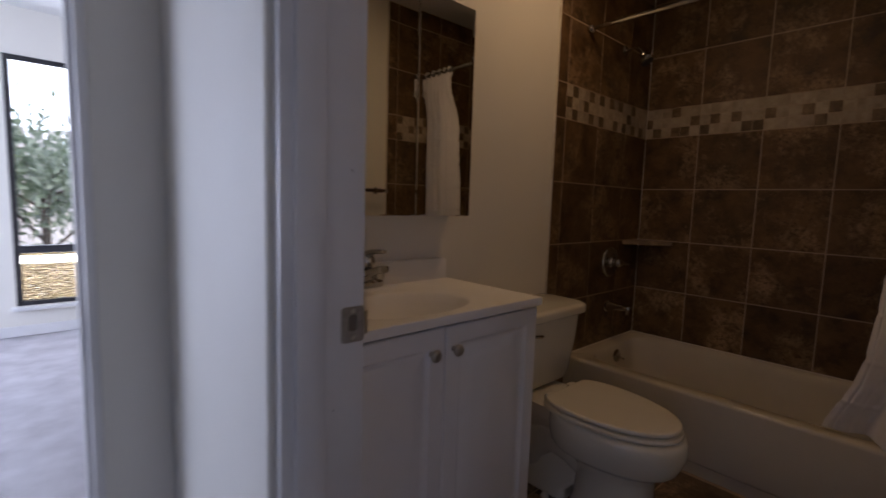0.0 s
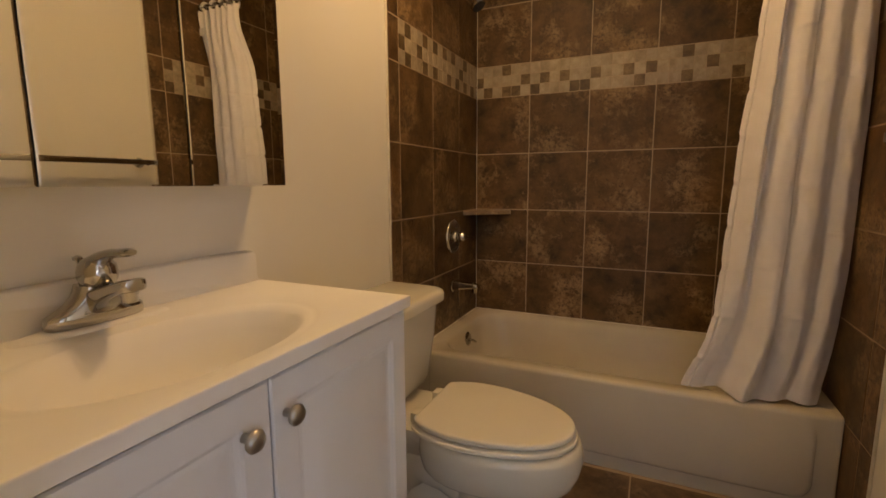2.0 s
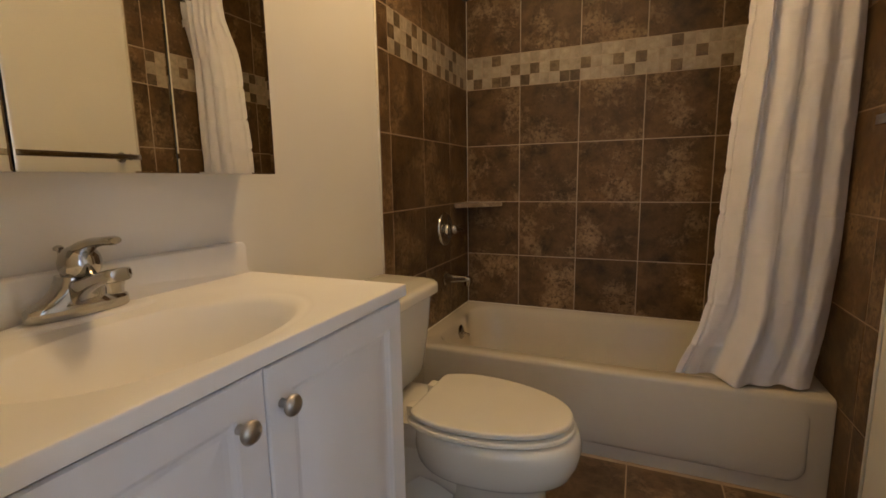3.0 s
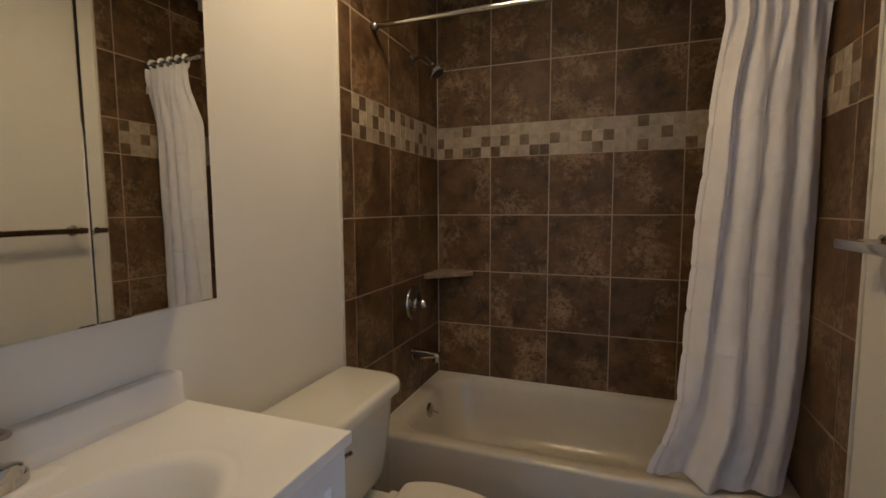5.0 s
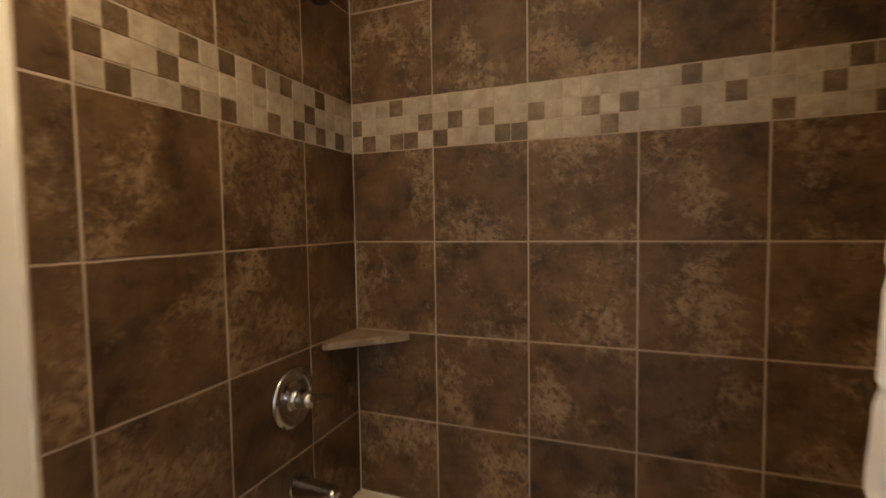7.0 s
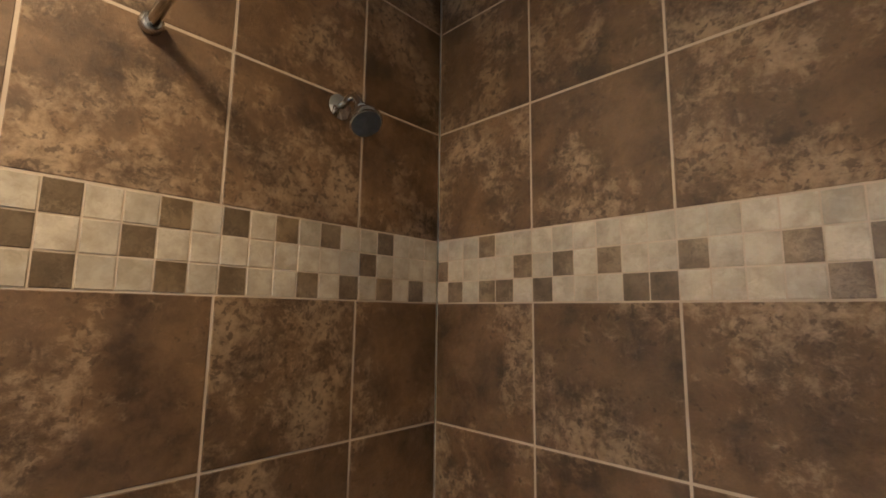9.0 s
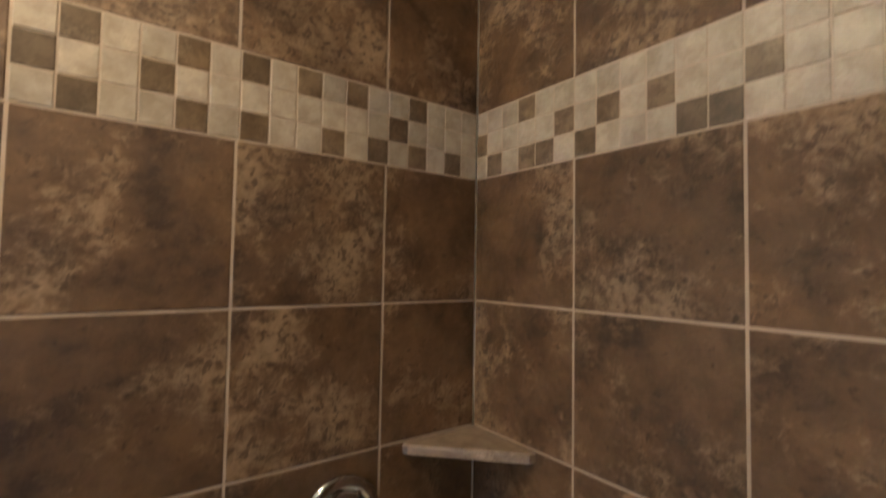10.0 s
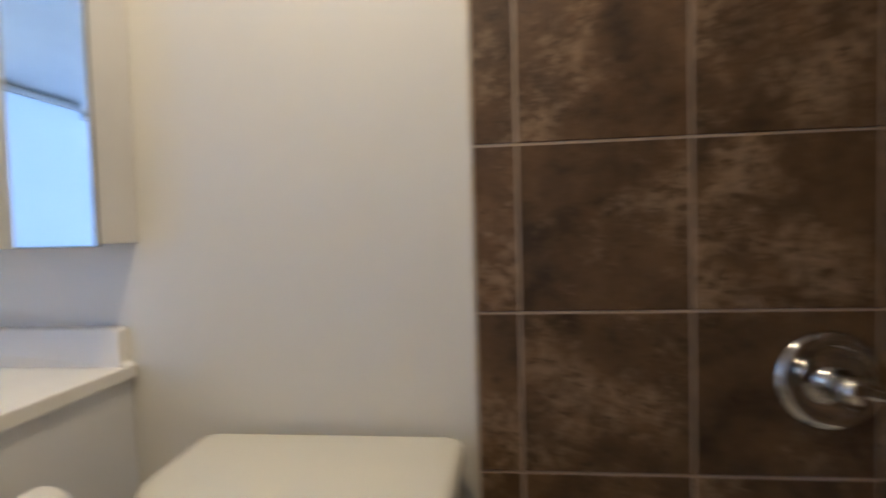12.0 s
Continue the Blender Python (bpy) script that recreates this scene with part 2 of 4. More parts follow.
def add_box(bm, lo, hi, bevel=0.0, segments=2):
    lo, hi = Vector(lo), Vector(hi)
    made = bmesh.ops.create_cube(bm, size=1, matrix=Matrix.Translation((lo + hi) / 2) @ Matrix.Diagonal((*(hi - lo), 1)))
    if bevel:
        edges = list({e for v in made["verts"] for e in v.link_edges})
        bmesh.ops.bevel(bm, geom=edges, offset=bevel, segments=segments, profile=0.5, affect="EDGES")
    return bm


def box(lo, hi, bevel=0.0, segments=2):
    return add_box(bmesh.new(), lo, hi, bevel, segments)


def rings(bm, loops, closed_start=True, closed_end=True):
    """Skins a row of closed loops of equal length."""
    vs = [[bm.verts.new(p) for p in loop] for loop in loops]
    n = len(vs[0])
    for a, b in zip(vs, vs[1:]):
        for i in range(n):
            bm.faces.new((a[i], a[(i + 1) % n], b[(i + 1) % n], b[i]))
    if closed_start:
        bm.faces.new(vs[0][::-1])
    if closed_end:
        bm.faces.new(vs[-1])
    return bm


def lathe(profile, place, axis, segments=28, bm=None):
    """Turns (radius, height) pairs about an axis from a place."""
    bm = bm or bmesh.new()
    q = Vector(axis).normalized().to_track_quat("Z", "Y").to_matrix()
    loops = []
    for r, h in profile:
        loops.append([Vector(place) + q @ Vector((r * math.cos(2 * math.pi * i / segments), r * math.sin(2 * math.pi * i / segments), h)) for i in range(segments)])
    return rings(bm, loops)


def tube(points, radius, segments=12, bm=None, flat=1.0):
    """A round bar along points; radius a number or one for each point."""
    bm = bm or bmesh.new()
    pts = [Vector(p) for p in points]
    rad = radius if isinstance(radius, (list, tuple)) else [radius] * len(pts)
    loops = []
    for i, p in enumerate(pts):
        d = (pts[min(i + 1, len(pts) - 1)] - pts[max(i - 1, 0)]).normalized()
        side = d.cross(Vector((0, 0, 1)))
        side = side.normalized() if side.length > 0.05 else Vector((1, 0, 0))
        up = side.cross(d)
        loops.append([p + rad[i] * (math.cos(a) * side + flat * math.sin(a) * up) for a in (2 * math.pi * k / segments for k in range(segments))])
    return rings(bm, loops)


def rounded_rect(x0, x1, y0, y1, z, r, n=6):
    out = []
    for cx, cy, a0 in ((x1 - r, y1 - r, 0), (x0 + r, y1 - r, 90), (x0 + r, y0 + r, 180), (x1 - r, y0 + r, 270)):
        for k in range(n + 1):
            a = radians(a0 + 90 * k / n)
            out.append((cx + r * math.cos(a), cy + r * math.sin(a), z))
    return out


def oval(cx, cy, z, rx, ry, n=48, power=2.0):
    out = []
    for k in range(n):
        a = 2 * math.pi * k / n
        c, s = math.cos(a), math.sin(a)
        out.append((cx + rx * math.copysign(abs(c) ** (2 / power), c), cy + ry * math.copysign(abs(s) ** (2 / power), s), z))
    return out


# ---- structure: bathroom ----
DOOR_IN, HALL_FACE = 0.582, 0.428
JAMB_L, JAMB_R = 1.357, 0.64
BACK, NORTH, SOUTH = 3.0, 2.0, 0.49
PAINT_N, PAINT_S, PAINT_E = 2.008, 0.482, 3.008
CEIL = 2.44


def structure(name, bm, material, label, category):
    return tagged(part(name, bm, material), label, category, kind="structure")


floor = structure("floor", box((HALL_FACE, 0.36, -0.12), (3.12, 2.13, -0.003)), GROUT, "brown ceramic tiled bathroom floor with beige grout", "floor")
structure("floor_carpet", box((-2.1, -3.2, -0.12), (HALL_FACE - 0.001, 5.41, -0.002)), CARPET, "pale grey cut pile carpet of hall and bedroom", "carpet")
structure("floor_bedroom", box((HALL_FACE - 0.001, 2.131, -0.12), (2.2, 5.41, -0.002)), CARPET, "pale grey cut pile carpet of bedroom", "carpet")
structure("ceiling", box((-2.1, -3.2, CEIL), (3.12, 5.53, CEIL + 0.1)), CEILING_PAINT, "flat white painted ceiling", "ceiling")
wall_north = structure("wall_north", box((HALL_FACE - 0.001, PAINT_N, 0), (3.12, 2.13, CEIL)), PAINT, "off-white painted bathroom wall with brown tile by the tub", "wall")
wall_east = structure("wall_east", box((PAINT_E, 0.362, 0), (3.12, PAINT_N - 0.001, CEIL)), PAINT, "bathroom wall behind the tub, covered in brown tile", "wall")
wall_south = structure("wall_south", box((0.584, 0.362, 0), (PAINT_E - 0.001, PAINT_S, CEIL)), PAINT, "off-white painted wall with brown tile at the tub end", "wall")
bm = box((HALL_FACE, JAMB_L + 0.02, 0), (DOOR_IN, PAINT_N - 0.001, CEIL), 0.004)
add_box(bm, (HALL_FACE, -3.2, 0), (DOOR_IN, JAMB_R - 0.02, CEIL))
add_box(bm, (HALL_FACE, JAMB_R - 0.02, 2.06), (DOOR_IN, JAMB_L + 0.02, CEIL))
structure("wall_west", bm, PAINT, "off-white wall with the bathroom doorway", "wall")

# door frame with its stop
door = thing("door_1", (0.5, 1.0, 0), "white gloss painted bathroom door frame, chipped paint", "door frame", kind="structure")
for y0, y1, nm in ((JAMB_L, JAMB_L + 0.02, "jamb"), (JAMB_R - 0.02, JAMB_R, "jamb")):
    part(nm, box((HALL_FACE + 0.012, y0, 0), (DOOR_IN + 0.003, y1, 2.06), 0.003), TRIM, door, smooth=40)
part("head_jamb", box((HALL_FACE + 0.012, JAMB_R, 2.04), (DOOR_IN + 0.003, JAMB_L, 2.06), 0.002), TRIM, door)
part("door_stop", box((0.460, JAMB_L - 0.011, 0), (0.510, JAMB_L, 2.04), 0.004), TRIM, door, smooth=40)
part("door_stop", box((0.460, JAMB_R, 0), (0.510, JAMB_R + 0.011, 2.04), 0.004), TRIM, door, smooth=40)

# ---- structure: hall and bedroom ----
bm = box((0.285, 2.008, 0), (HALL_FACE - 0.002, 2.13, CEIL))
add_box(bm, (-2.1, 2.008, 0), (-0.52, 2.13, CEIL))
add_box(bm, (-0.52, 2.008, 2.06), (0.285, 2.13, CEIL))
structure("wall_hall_end", bm, PAINT, "hall end wall with the bedroom doorway", "wall")
frame_b = thing("door_2", (-0.1, 2.06, 0), "white painted bedroom door frame with flat casing", "door frame", kind="structure")
part("jamb", box((0.265, 1.998, 0), (0.285, 2.14, 2.06), 0.003), TRIM, frame_b)
part("jamb", box((-0.54, 1.998, 0), (-0.52, 2.14, 2.06), 0.003), TRIM, frame_b)
part("head_jamb", box((-0.52, 1.998, 2.04), (0.265, 2.14, 2.06), 0.003), TRIM, frame_b)
part("door_stop", box((0.254, 2.05, 0), (0.265, 2.09, 2.04), 0.003), TRIM, frame_b)

WX0, WX1, WZ0, WZ1 = 0.10, 0.525, 0.23, 2.10
bm = box((-2.1, 5.41, 0), (WX0, 5.53, CEIL))
add_box(bm, (WX1, 5.41, 0), (2.2, 5.53, CEIL))
add_box(bm, (WX0, 5.41, 0), (WX1, 5.53, WZ0))
add_box(bm, (WX0, 5.41, WZ1), (WX1, 5.53, CEIL))
structure("wall_bedroom_far", bm, PAINT, "white bedroom wall with a tall narrow window", "wall")
structure("wall_bedroom_side", box((2.2, 2.13, 0), (2.32, 5.53, CEIL)), PAINT, "white bedroom side wall", "wall")
structure("ceiling_bedroom", box((3.121, 2.13, CEIL), (3.2, 5.53, CEIL + 0.1)), CEILING_PAINT, "flat white bedroom ceiling edge", "ceiling")
structure("baseboard", box((-2.1, 5.397, 0), (2.2, 5.409, 0.08), 0.003), TRIM, "white painted bedroom baseboard", "baseboard")

window = thing("window_1", (0.31, 5.42, WZ0), "tall narrow black aluminium window with amber textured lower pane", "window", kind="structure")
for lo, hi in (((WX0, 5.42, WZ0), (WX0 + 0.038, 5.47, WZ1)), ((WX1 - 0.038, 5.42, WZ0), (WX1, 5.47, WZ1))):
    part("frame_stile", box(lo, hi, 0.004), BLACK_FRAME, window)
for z0, z1 in ((WZ0, WZ0 + 0.035), (0.635, 0.695), (WZ1 - 0.032, WZ1)):
    part("frame_rail", box((WX0 + 0.038, 5.421, z0), (WX1 - 0.038, 5.469, z1), 0.004), BLACK_FRAME, window)
p = part("upper_pane", box((WX0 + 0.036, 5.443, 0.69), (WX1 - 0.036, 5.447, WZ1 - 0.03)), DAYLIGHT_GLASS, window)
p.visible_shadow = False
p = part("lower_pane", box((WX0 + 0.036, 5.441, WZ0 + 0.03), (WX1 - 0.036, 5.449, 0.64)), OBSCURE, window, "amber pebbled glass")
p.visible_shadow = False
part("window_sill", box((WX0 - 0.03, 5.37, WZ0 - 0.03), (WX1 + 0.03, 5.42, WZ0 - 0.002), 0.004), TRIM, window)

# assumed hall window, out of view, added to let daylight in
HY0, HY1, HZ0, HZ1 = -3.1, 1.0, 0.35, 2.38
bm = box((-2.1, -3.2, 0), (-1.98, HY0, CEIL))
add_box(bm, (-2.1, HY1, 0), (-1.98, 3.0, CEIL))
add_box(bm, (-2.1, 5.0, 0), (-1.98, 5.41, CEIL))
add_box(bm, (-2.1, 3.0, 0), (-1.98, 5.0, 0.3))
add_box(bm, (-2.1, 3.0, 2.1), (-1.98, 5.0, CEIL))
add_box(bm, (-2.1, HY0, 0), (-1.98, HY1, HZ0))
add_box(bm, (-2.1, HY0, HZ1), (-1.98, HY1, CEIL))
structure("wall_hall_window", bm, PAINT, "off-white unseen wall holding the assumed windows", "wall")
structure("wall_hall_south", box((-2.1, -3.32, 0), (HALL_FACE, -3.2, CEIL)), PAINT, "off-white wall closing the hall", "wall")
window2 = thing("window_2", (-2.04, -1.05, HZ0), "assumed wide hall window out of view, black aluminium frame", "window", kind="structure")
for y0, y1 in ((HY0, HY0 + 0.04), (-2.34, -2.30), (-0.47, -0.43), (HY1 - 0.04, HY1)):
    part("frame_stile", box((-2.06, y0, HZ0), (-2.01, y1, HZ1), 0.004), BLACK_FRAME, window2)
for z0, z1 in ((HZ0, HZ0 + 0.04), (HZ1 - 0.04, HZ1)):
    part("frame_rail", box((-2.059, HY0 + 0.04, z0), (-2.011, HY1 - 0.04, z1), 0.004), BLACK_FRAME, window2)
for y0, y1 in ((HY0 + 0.04, -2.34), (-2.30, -0.47), (-0.43, HY1 - 0.04)):
    p = part("pane", box((-2.037, y0, HZ0 + 0.04), (-2.033, y1, HZ1 - 0.04)), GLASS, window2)
    p.visible_shadow = False

# unseen slats, added to block the bright sky from the cabinet mirror
blind = thing("sky_blocking_slats", (-1.94, -1.38, HZ1 + 0.02), "white slats added out of view to keep bright sky from the mirror", "blind")
part("headrail", box((-1.975, -2.31, HZ1 - 0.02), (-1.915, -0.46, HZ1 + 0.025), 0.004), TRIM, blind)
for k in range(23):
    y = -2.26 + k * 0.08
    slat = part("slat", box((-0.0008, -0.0445, HZ0 - 0.02), (0.0008, 0.0445, HZ1 - 0.02)), PAINT, blind)
    slat.matrix_basis = pose(-1.945, y, 0, 0, 0, 14)

# assumed side window, out of view, holds the added bedroom light
window3 = thing("window_3", (-2.04, 4.0, 0.3), "assumed bedroom side window out of view, black aluminium frame", "window", kind="structure")
for y0, y1 in ((3.0, 3.04), (3.98, 4.02), (4.96, 5.0)):
    part("frame_stile", box((-2.06, y0, 0.3), (-2.01, y1, 2.1), 0.004), BLACK_FRAME, window3)
for z0, z1 in ((0.3, 0.34), (2.06, 2.1)):
    part("frame_rail", box((-2.059, 3.04, z0), (-2.011, 4.96, z1), 0.004), BLACK_FRAME, window3)
for y0, y1 in ((3.04, 3.98), (4.02, 4.96)):
    p = part("pane", box((-2.037, y0, 0.34), (-2.033, y1, 2.06)), GLASS, window3)
    p.visible_shadow = False

# ---- outdoors ----
structure("ground", box((-400, -400, -0.5), (400, 400, -0.35)), YARD, "dry yard outside the windows", "ground")


HAZE = glow_material("pale_sky_haze", (0.80, 0.92, 1.0), 2.8)
structure("backdrop", box((-60, 70, -1), (60, 70.1, 45)), HAZE, "pale bright hazy sky beyond the yard", "sky")


def tree(place, height):
    rnd = random.Random(5)
    t = thing("tree", place, "slender garden tree with fine leaves paled to imitate glare", "tree")
    base = Vector(place)
    bm, tips = bmesh.new(), []
    tube([base, base + Vector((0.03, 0, 0.35 * height)), base + Vector((0, 0.05, 0.6 * height))], [0.06, 0.045, 0.03], 8, bm)
    for k in range(11):
        a, z = k * 2.4, height * (0.25 + 0.055 * k)
        s = base + Vector((0.02, 0.02, min(z, 0.58 * height)))
        reach = height * rnd.uniform(0.2, 0.36)
        e = s + Vector((math.cos(a) * reach, math.sin(a) * reach, height * rnd.uniform(0.1, 0.3)))
        tube([s, (s + e) / 2 + Vector((0, 0, 0.05)), e], [0.022, 0.014, 0.006], 6, bm)
        tips += [e, (s + e) / 2, s.lerp(e, 0.75)]
    part("trunk", bm, BARK, t)
    bm = bmesh.new()
    for tip in tips:
        for _ in range(110):
            c = tip + Vector([rnd.gauss(0, 0.24) for _ in range(3)])
            m = Matrix.Translation(c) @ Euler([rnd.uniform(0, 6.28) for _ in range(3)]).to_matrix().to_4x4()
            w = rnd.uniform(0.02, 0.035)
            vs = [bm.verts.new(m @ Vector(q)) for q in ((-2 * w, 0, 0), (0, -w, 0.006), (2 * w, 0, 0), (0, w, 0.006))]
            bm.faces.new(vs)
    part("crown", bm, LEAF, t)


tree((0.35, 8.6, -0.36), 2.6)
fence = thing("fence", (0.5, 11.5, -0.35), "tall board fence behind the tree, paled to imitate glare", "fence")
for k in range(26):
    part("board", box((-2.6 + k * 0.24, 11.5, -0.36), (-2.6 + k * 0.24 + 0.225, 11.53, 2.15 + 0.02 * (k % 3)), 0.004, 1), FENCE, fence)

# ---- ceiling light ----
lamp = thing("ceiling_light", (LAMP[0], LAMP[1], CEIL), "round flush ceiling light with a shallow rim", "ceiling light")
part("base", lathe([(0.10, 0), (0.13, 0.004), (0.13, 0.022), (0.06, 0.026)], (LAMP[0], LAMP[1], CEIL - 0.0265), (0, 0, 1)), NICKEL, lamp, smooth=40)
part("socket", lathe([(0.018, 0), (0.02, 0.003), (0.02, 0.008)], (LAMP[0], LAMP[1], CEIL - 0.034), (0, 0, 1), 16), TRIM, lamp, smooth=40)

# ---- bath tub ----
TUB_X, TUB_Z = 2.232, 0.347


def bathtub():
    t = thing("bathtub", (2.6, 1.25, 0), "almond enamelled alcove bathtub with a smooth apron", "bathtub")
    x0, x1, y0, y1 = TUB_X, BACK - 0.001, SOUTH + 0.002, NORTH - 0.002
    rim = 0.016
    loops = [rounded_rect(x0, x1, y0, y1, 0.001, 0.006), rounded_rect(x0, x1, y0, y1, TUB_Z - rim, 0.006)]
    for k in range(1, 5):
        a = radians(90 * k / 4)
        loops.append(rounded_rect(x0 + rim * (1 - math.cos(a)), x1, y0, y1, TUB_Z - rim + rim * math.sin(a), 0.006))
    ix0, ix1, iy0, iy1 = x0 + 0.085, x1 - 0.045, y0 + 0.12, y1 - 0.075
    loops.append(rounded_rect(ix0 - 0.01, ix1 + 0.01, iy0 - 0.01, iy1 + 0.01, TUB_Z - 0.002, 0.13))
    for f, z, r in ((0.0, TUB_Z - 0.012, 0.13), (0.012, TUB_Z - 0.05, 0.13), (0.035, 0.20, 0.14), (0.06, 0.10, 0.15), (0.10, 0.065, 0.13), (0.16, 0.05, 0.09)):
        loops.append(rounded_rect(ix0 + f, ix1 - f, iy0 + 2.4 * f, iy1 - f, z, r))
    bm = rings(bmesh.new(), loops, True, True)
    part("body", bm, ENAMEL, t, smooth=50)
    # raised panel on the apron
    py0, py1, pz0, pz1 = y0 + 0.065, y1 - 0.065, 0.052, TUB_Z - 0.018
    panel = []
    for inset, d in ((0.0, -0.002), (0.0, 0.002), (0.003, 0.006), (0.008, 0.0095), (0.014, 0.011), (0.09, 0.011)):
        loop = rounded_rect(py0 + inset, py1 - inset, pz0 + inset, pz1, 0, 0.055)
        panel.append([(x0 + 0.0015 - (d + 0.0015) * min(1.0, max(0.0, (pz1 - b) / 0.16)) if d > 0 else x0 + 0.002, a, b) for a, b, _ in loop])
    part("apron_panel", rings(bmesh.new(), panel), ENAMEL, t, smooth=60)
    part("overflow_plate", lathe([(0.034, 0), (0.036, 0.004), (0.030, 0.010), (0.012, 0.013)], (2.63, iy1 - 0.014, 0.285), (0, -1, 0.12)), CHROME, t, "chrome overflow plate", 40)
    part("trip_lever", tube([(2.63, iy1 - 0.02, 0.285), (2.64, iy1 - 0.045, 0.275), (2.645, iy1 - 0.055, 0.268)], [0.006, 0.005, 0.006], 10), CHROME, t, smooth=40)
    part("drain", lathe([(0.03, 0), (0.03, 0.003), (0.022, 0.004)], (2.63, iy1 - 0.30, 0.0505), (0, 0, 1)), CHROME, t, smooth=40)
    return t


bathtub()

# ---- toilet ----


def toilet():
    cx = 1.735
    t = thing("toilet", (cx, 1.6, 0), "biscuit two-piece toilet with the elongated lid closed", "toilet")

    def egg(y_back, y_front, half, z, n=48, blunt=0.9):
        out = []
        yc = y_back - 0.38 * (y_back - y_front)
        for k in range(n):
            a = 2 * math.pi * k / n
            c, s = math.cos(a), math.sin(a)
            ry = (y_back - yc) if s > 0 else (yc - y_front)
            w = half * (abs(c) ** blunt) * (1 if c > 0 else -1)
            y = yc + ry * s
            out.append((cx + w - 0.03 * (1.68 - y), y, z))
        return out

    loops = [egg(1.60, 1.292, 0.118, 0.001), egg(1.60, 1.292, 0.118, 0.02), egg(1.59, 1.302, 0.108, 0.05), egg(1.585, 1.304, 0.104, 0.12), egg(1.59, 1.302, 0.106, 0.175), egg(1.61, 1.294, 0.112, 0.200),
             egg(1.65, 1.272, 0.132, 0.219), egg(1.68, 1.245, 0.158, 0.236), egg(1.69, 1.236, 0.166, 0.242), egg(1.695, 1.228, 0.173, 0.252), egg(1.70, 1.214, 0.182, 0.285), egg(1.70, 1.208, 0.186, 0.318), egg(1.70, 1.212, 0.184, 0.345), egg(1.70, 1.219, 0.180, 0.360), egg(1.69, 1.228, 0.17, 0.366)]
    part("bowl", rings(bmesh.new(), loops), CHINA, t, smooth=50)
    bm = rings(bmesh.new(), [rounded_rect(cx - 0.10, cx + 0.10, 1.60, 1.97, 0.002, 0.03), rounded_rect(cx - 0.10, cx + 0.10, 1.60, 1.97, 0.04, 0.03), rounded_rect(cx - 0.062, cx + 0.062, 1.56, 1.96, 0.08, 0.03),
                             rounded_rect(cx - 0.060, cx + 0.060, 1.54, 1.96, 0.20, 0.03), rounded_rect(cx - 0.10, cx + 0.10, 1.60, 1.97, 0.29, 0.04), rounded_rect(cx - 0.125, cx + 0.125, 1.64, 1.97, 0.33, 0.04), rounded_rect(cx - 0.128, cx + 0.128, 1.64, 1.97, 0.36, 0.04)])
    part("pedestal", bm, CHINA, t, smooth=50)
    part("trapway", tube([(cx, 1.5, 0.15), (cx, 1.60, 0.21), (cx, 1.70, 0.22), (cx, 1.78, 0.16), (cx, 1.83, 0.05)], [0.085, 0.095, 0.095, 0.095, 0.09], 18), CHINA, t, smooth=60)

    def lid_loop(grow, z):
        out = []
        for p in egg(1.735 + grow, 1.234 - grow, 0.176 + grow, z, 64, 0.92):
            out.append((p[0], min(p[1], 1.674 + grow), p[2]))
        return out
    part("seat", rings(bmesh.new(), [lid_loop(0.002, 0.3685), lid_loop(0.007, 0.372), lid_loop(0.007, 0.381), lid_loop(0.003, 0.3845)]), SEAT, t, smooth=50)
    part("lid", rings(bmesh.new(), [lid_loop(-0.012, 0.390), lid_loop(-0.004, 0.3905), lid_loop(0.0, 0.394), lid_loop(0.0, 0.4025), lid_loop(-0.0018, 0.4055), lid_loop(-0.006, 0.407), lid_loop(-0.012, 0.4074), lid_loop(-0.08, 0.4088)]), SEAT, t, smooth=40)
    for q, (bx, by) in enumerate(((-0.13, 1.50), (0.13, 1.50), (-0.08, 1.30), (0.06, 1.30))):
        part("bumper", box((cx + bx - 0.012, by - 0.006, 0.384), (cx + bx + 0.002, by + 0.006, 0.3908)), SEAT, t)
    for sx in (-1, 1):
        part("hinge", box((cx + sx * 0.075 - 0.022, 1.668, 0.364), (cx + sx * 0.075 + 0.022, 1.705, 0.398), 0.006), SEAT, t, smooth=40)
        part("bolt_cap", lathe([(0.016, 0), (0.016, 0.008), (0.010, 0.018), (0.003, 0.021)], (cx + sx * 0.122, 1.66, 0.0), (0, 0, 1), 16), CHINA, t, smooth=50)

    def tank_loop(z, w_back, w_front, yf, r=0.03):
        yb, out, tx = 1.985, [], 1.764
        corners = [(tx + w_back, yb, 0), (tx - w_back, yb, 90), (tx - w_front, yf, 180), (tx + w_front, yf, 270)]
        for (px, py, a0), rr in zip(corners, (0.012, 0.012, r * 1.35, r)):
            sx, sy = (1 if px > tx else -1), (1 if py > 1.85 else -1)
            ox, oy = px - sx * rr, py - sy * rr
            for k in range(7):
                a = radians(a0 + 90 * k / 6)
                out.append((ox + rr * math.cos(a), oy + rr * math.sin(a), z))
        return out
    part("tank", rings(bmesh.new(), [tank_loop(0.375, 0.195, 0.19, 1.785, 0.07), tank_loop(0.40, 0.205, 0.20, 1.775, 0.07), tank_loop(0.55, 0.222, 0.217, 1.757, 0.075), tank_loop(0.668, 0.230, 0.225, 1.748, 0.08)]), CHINA, t, smooth=45)
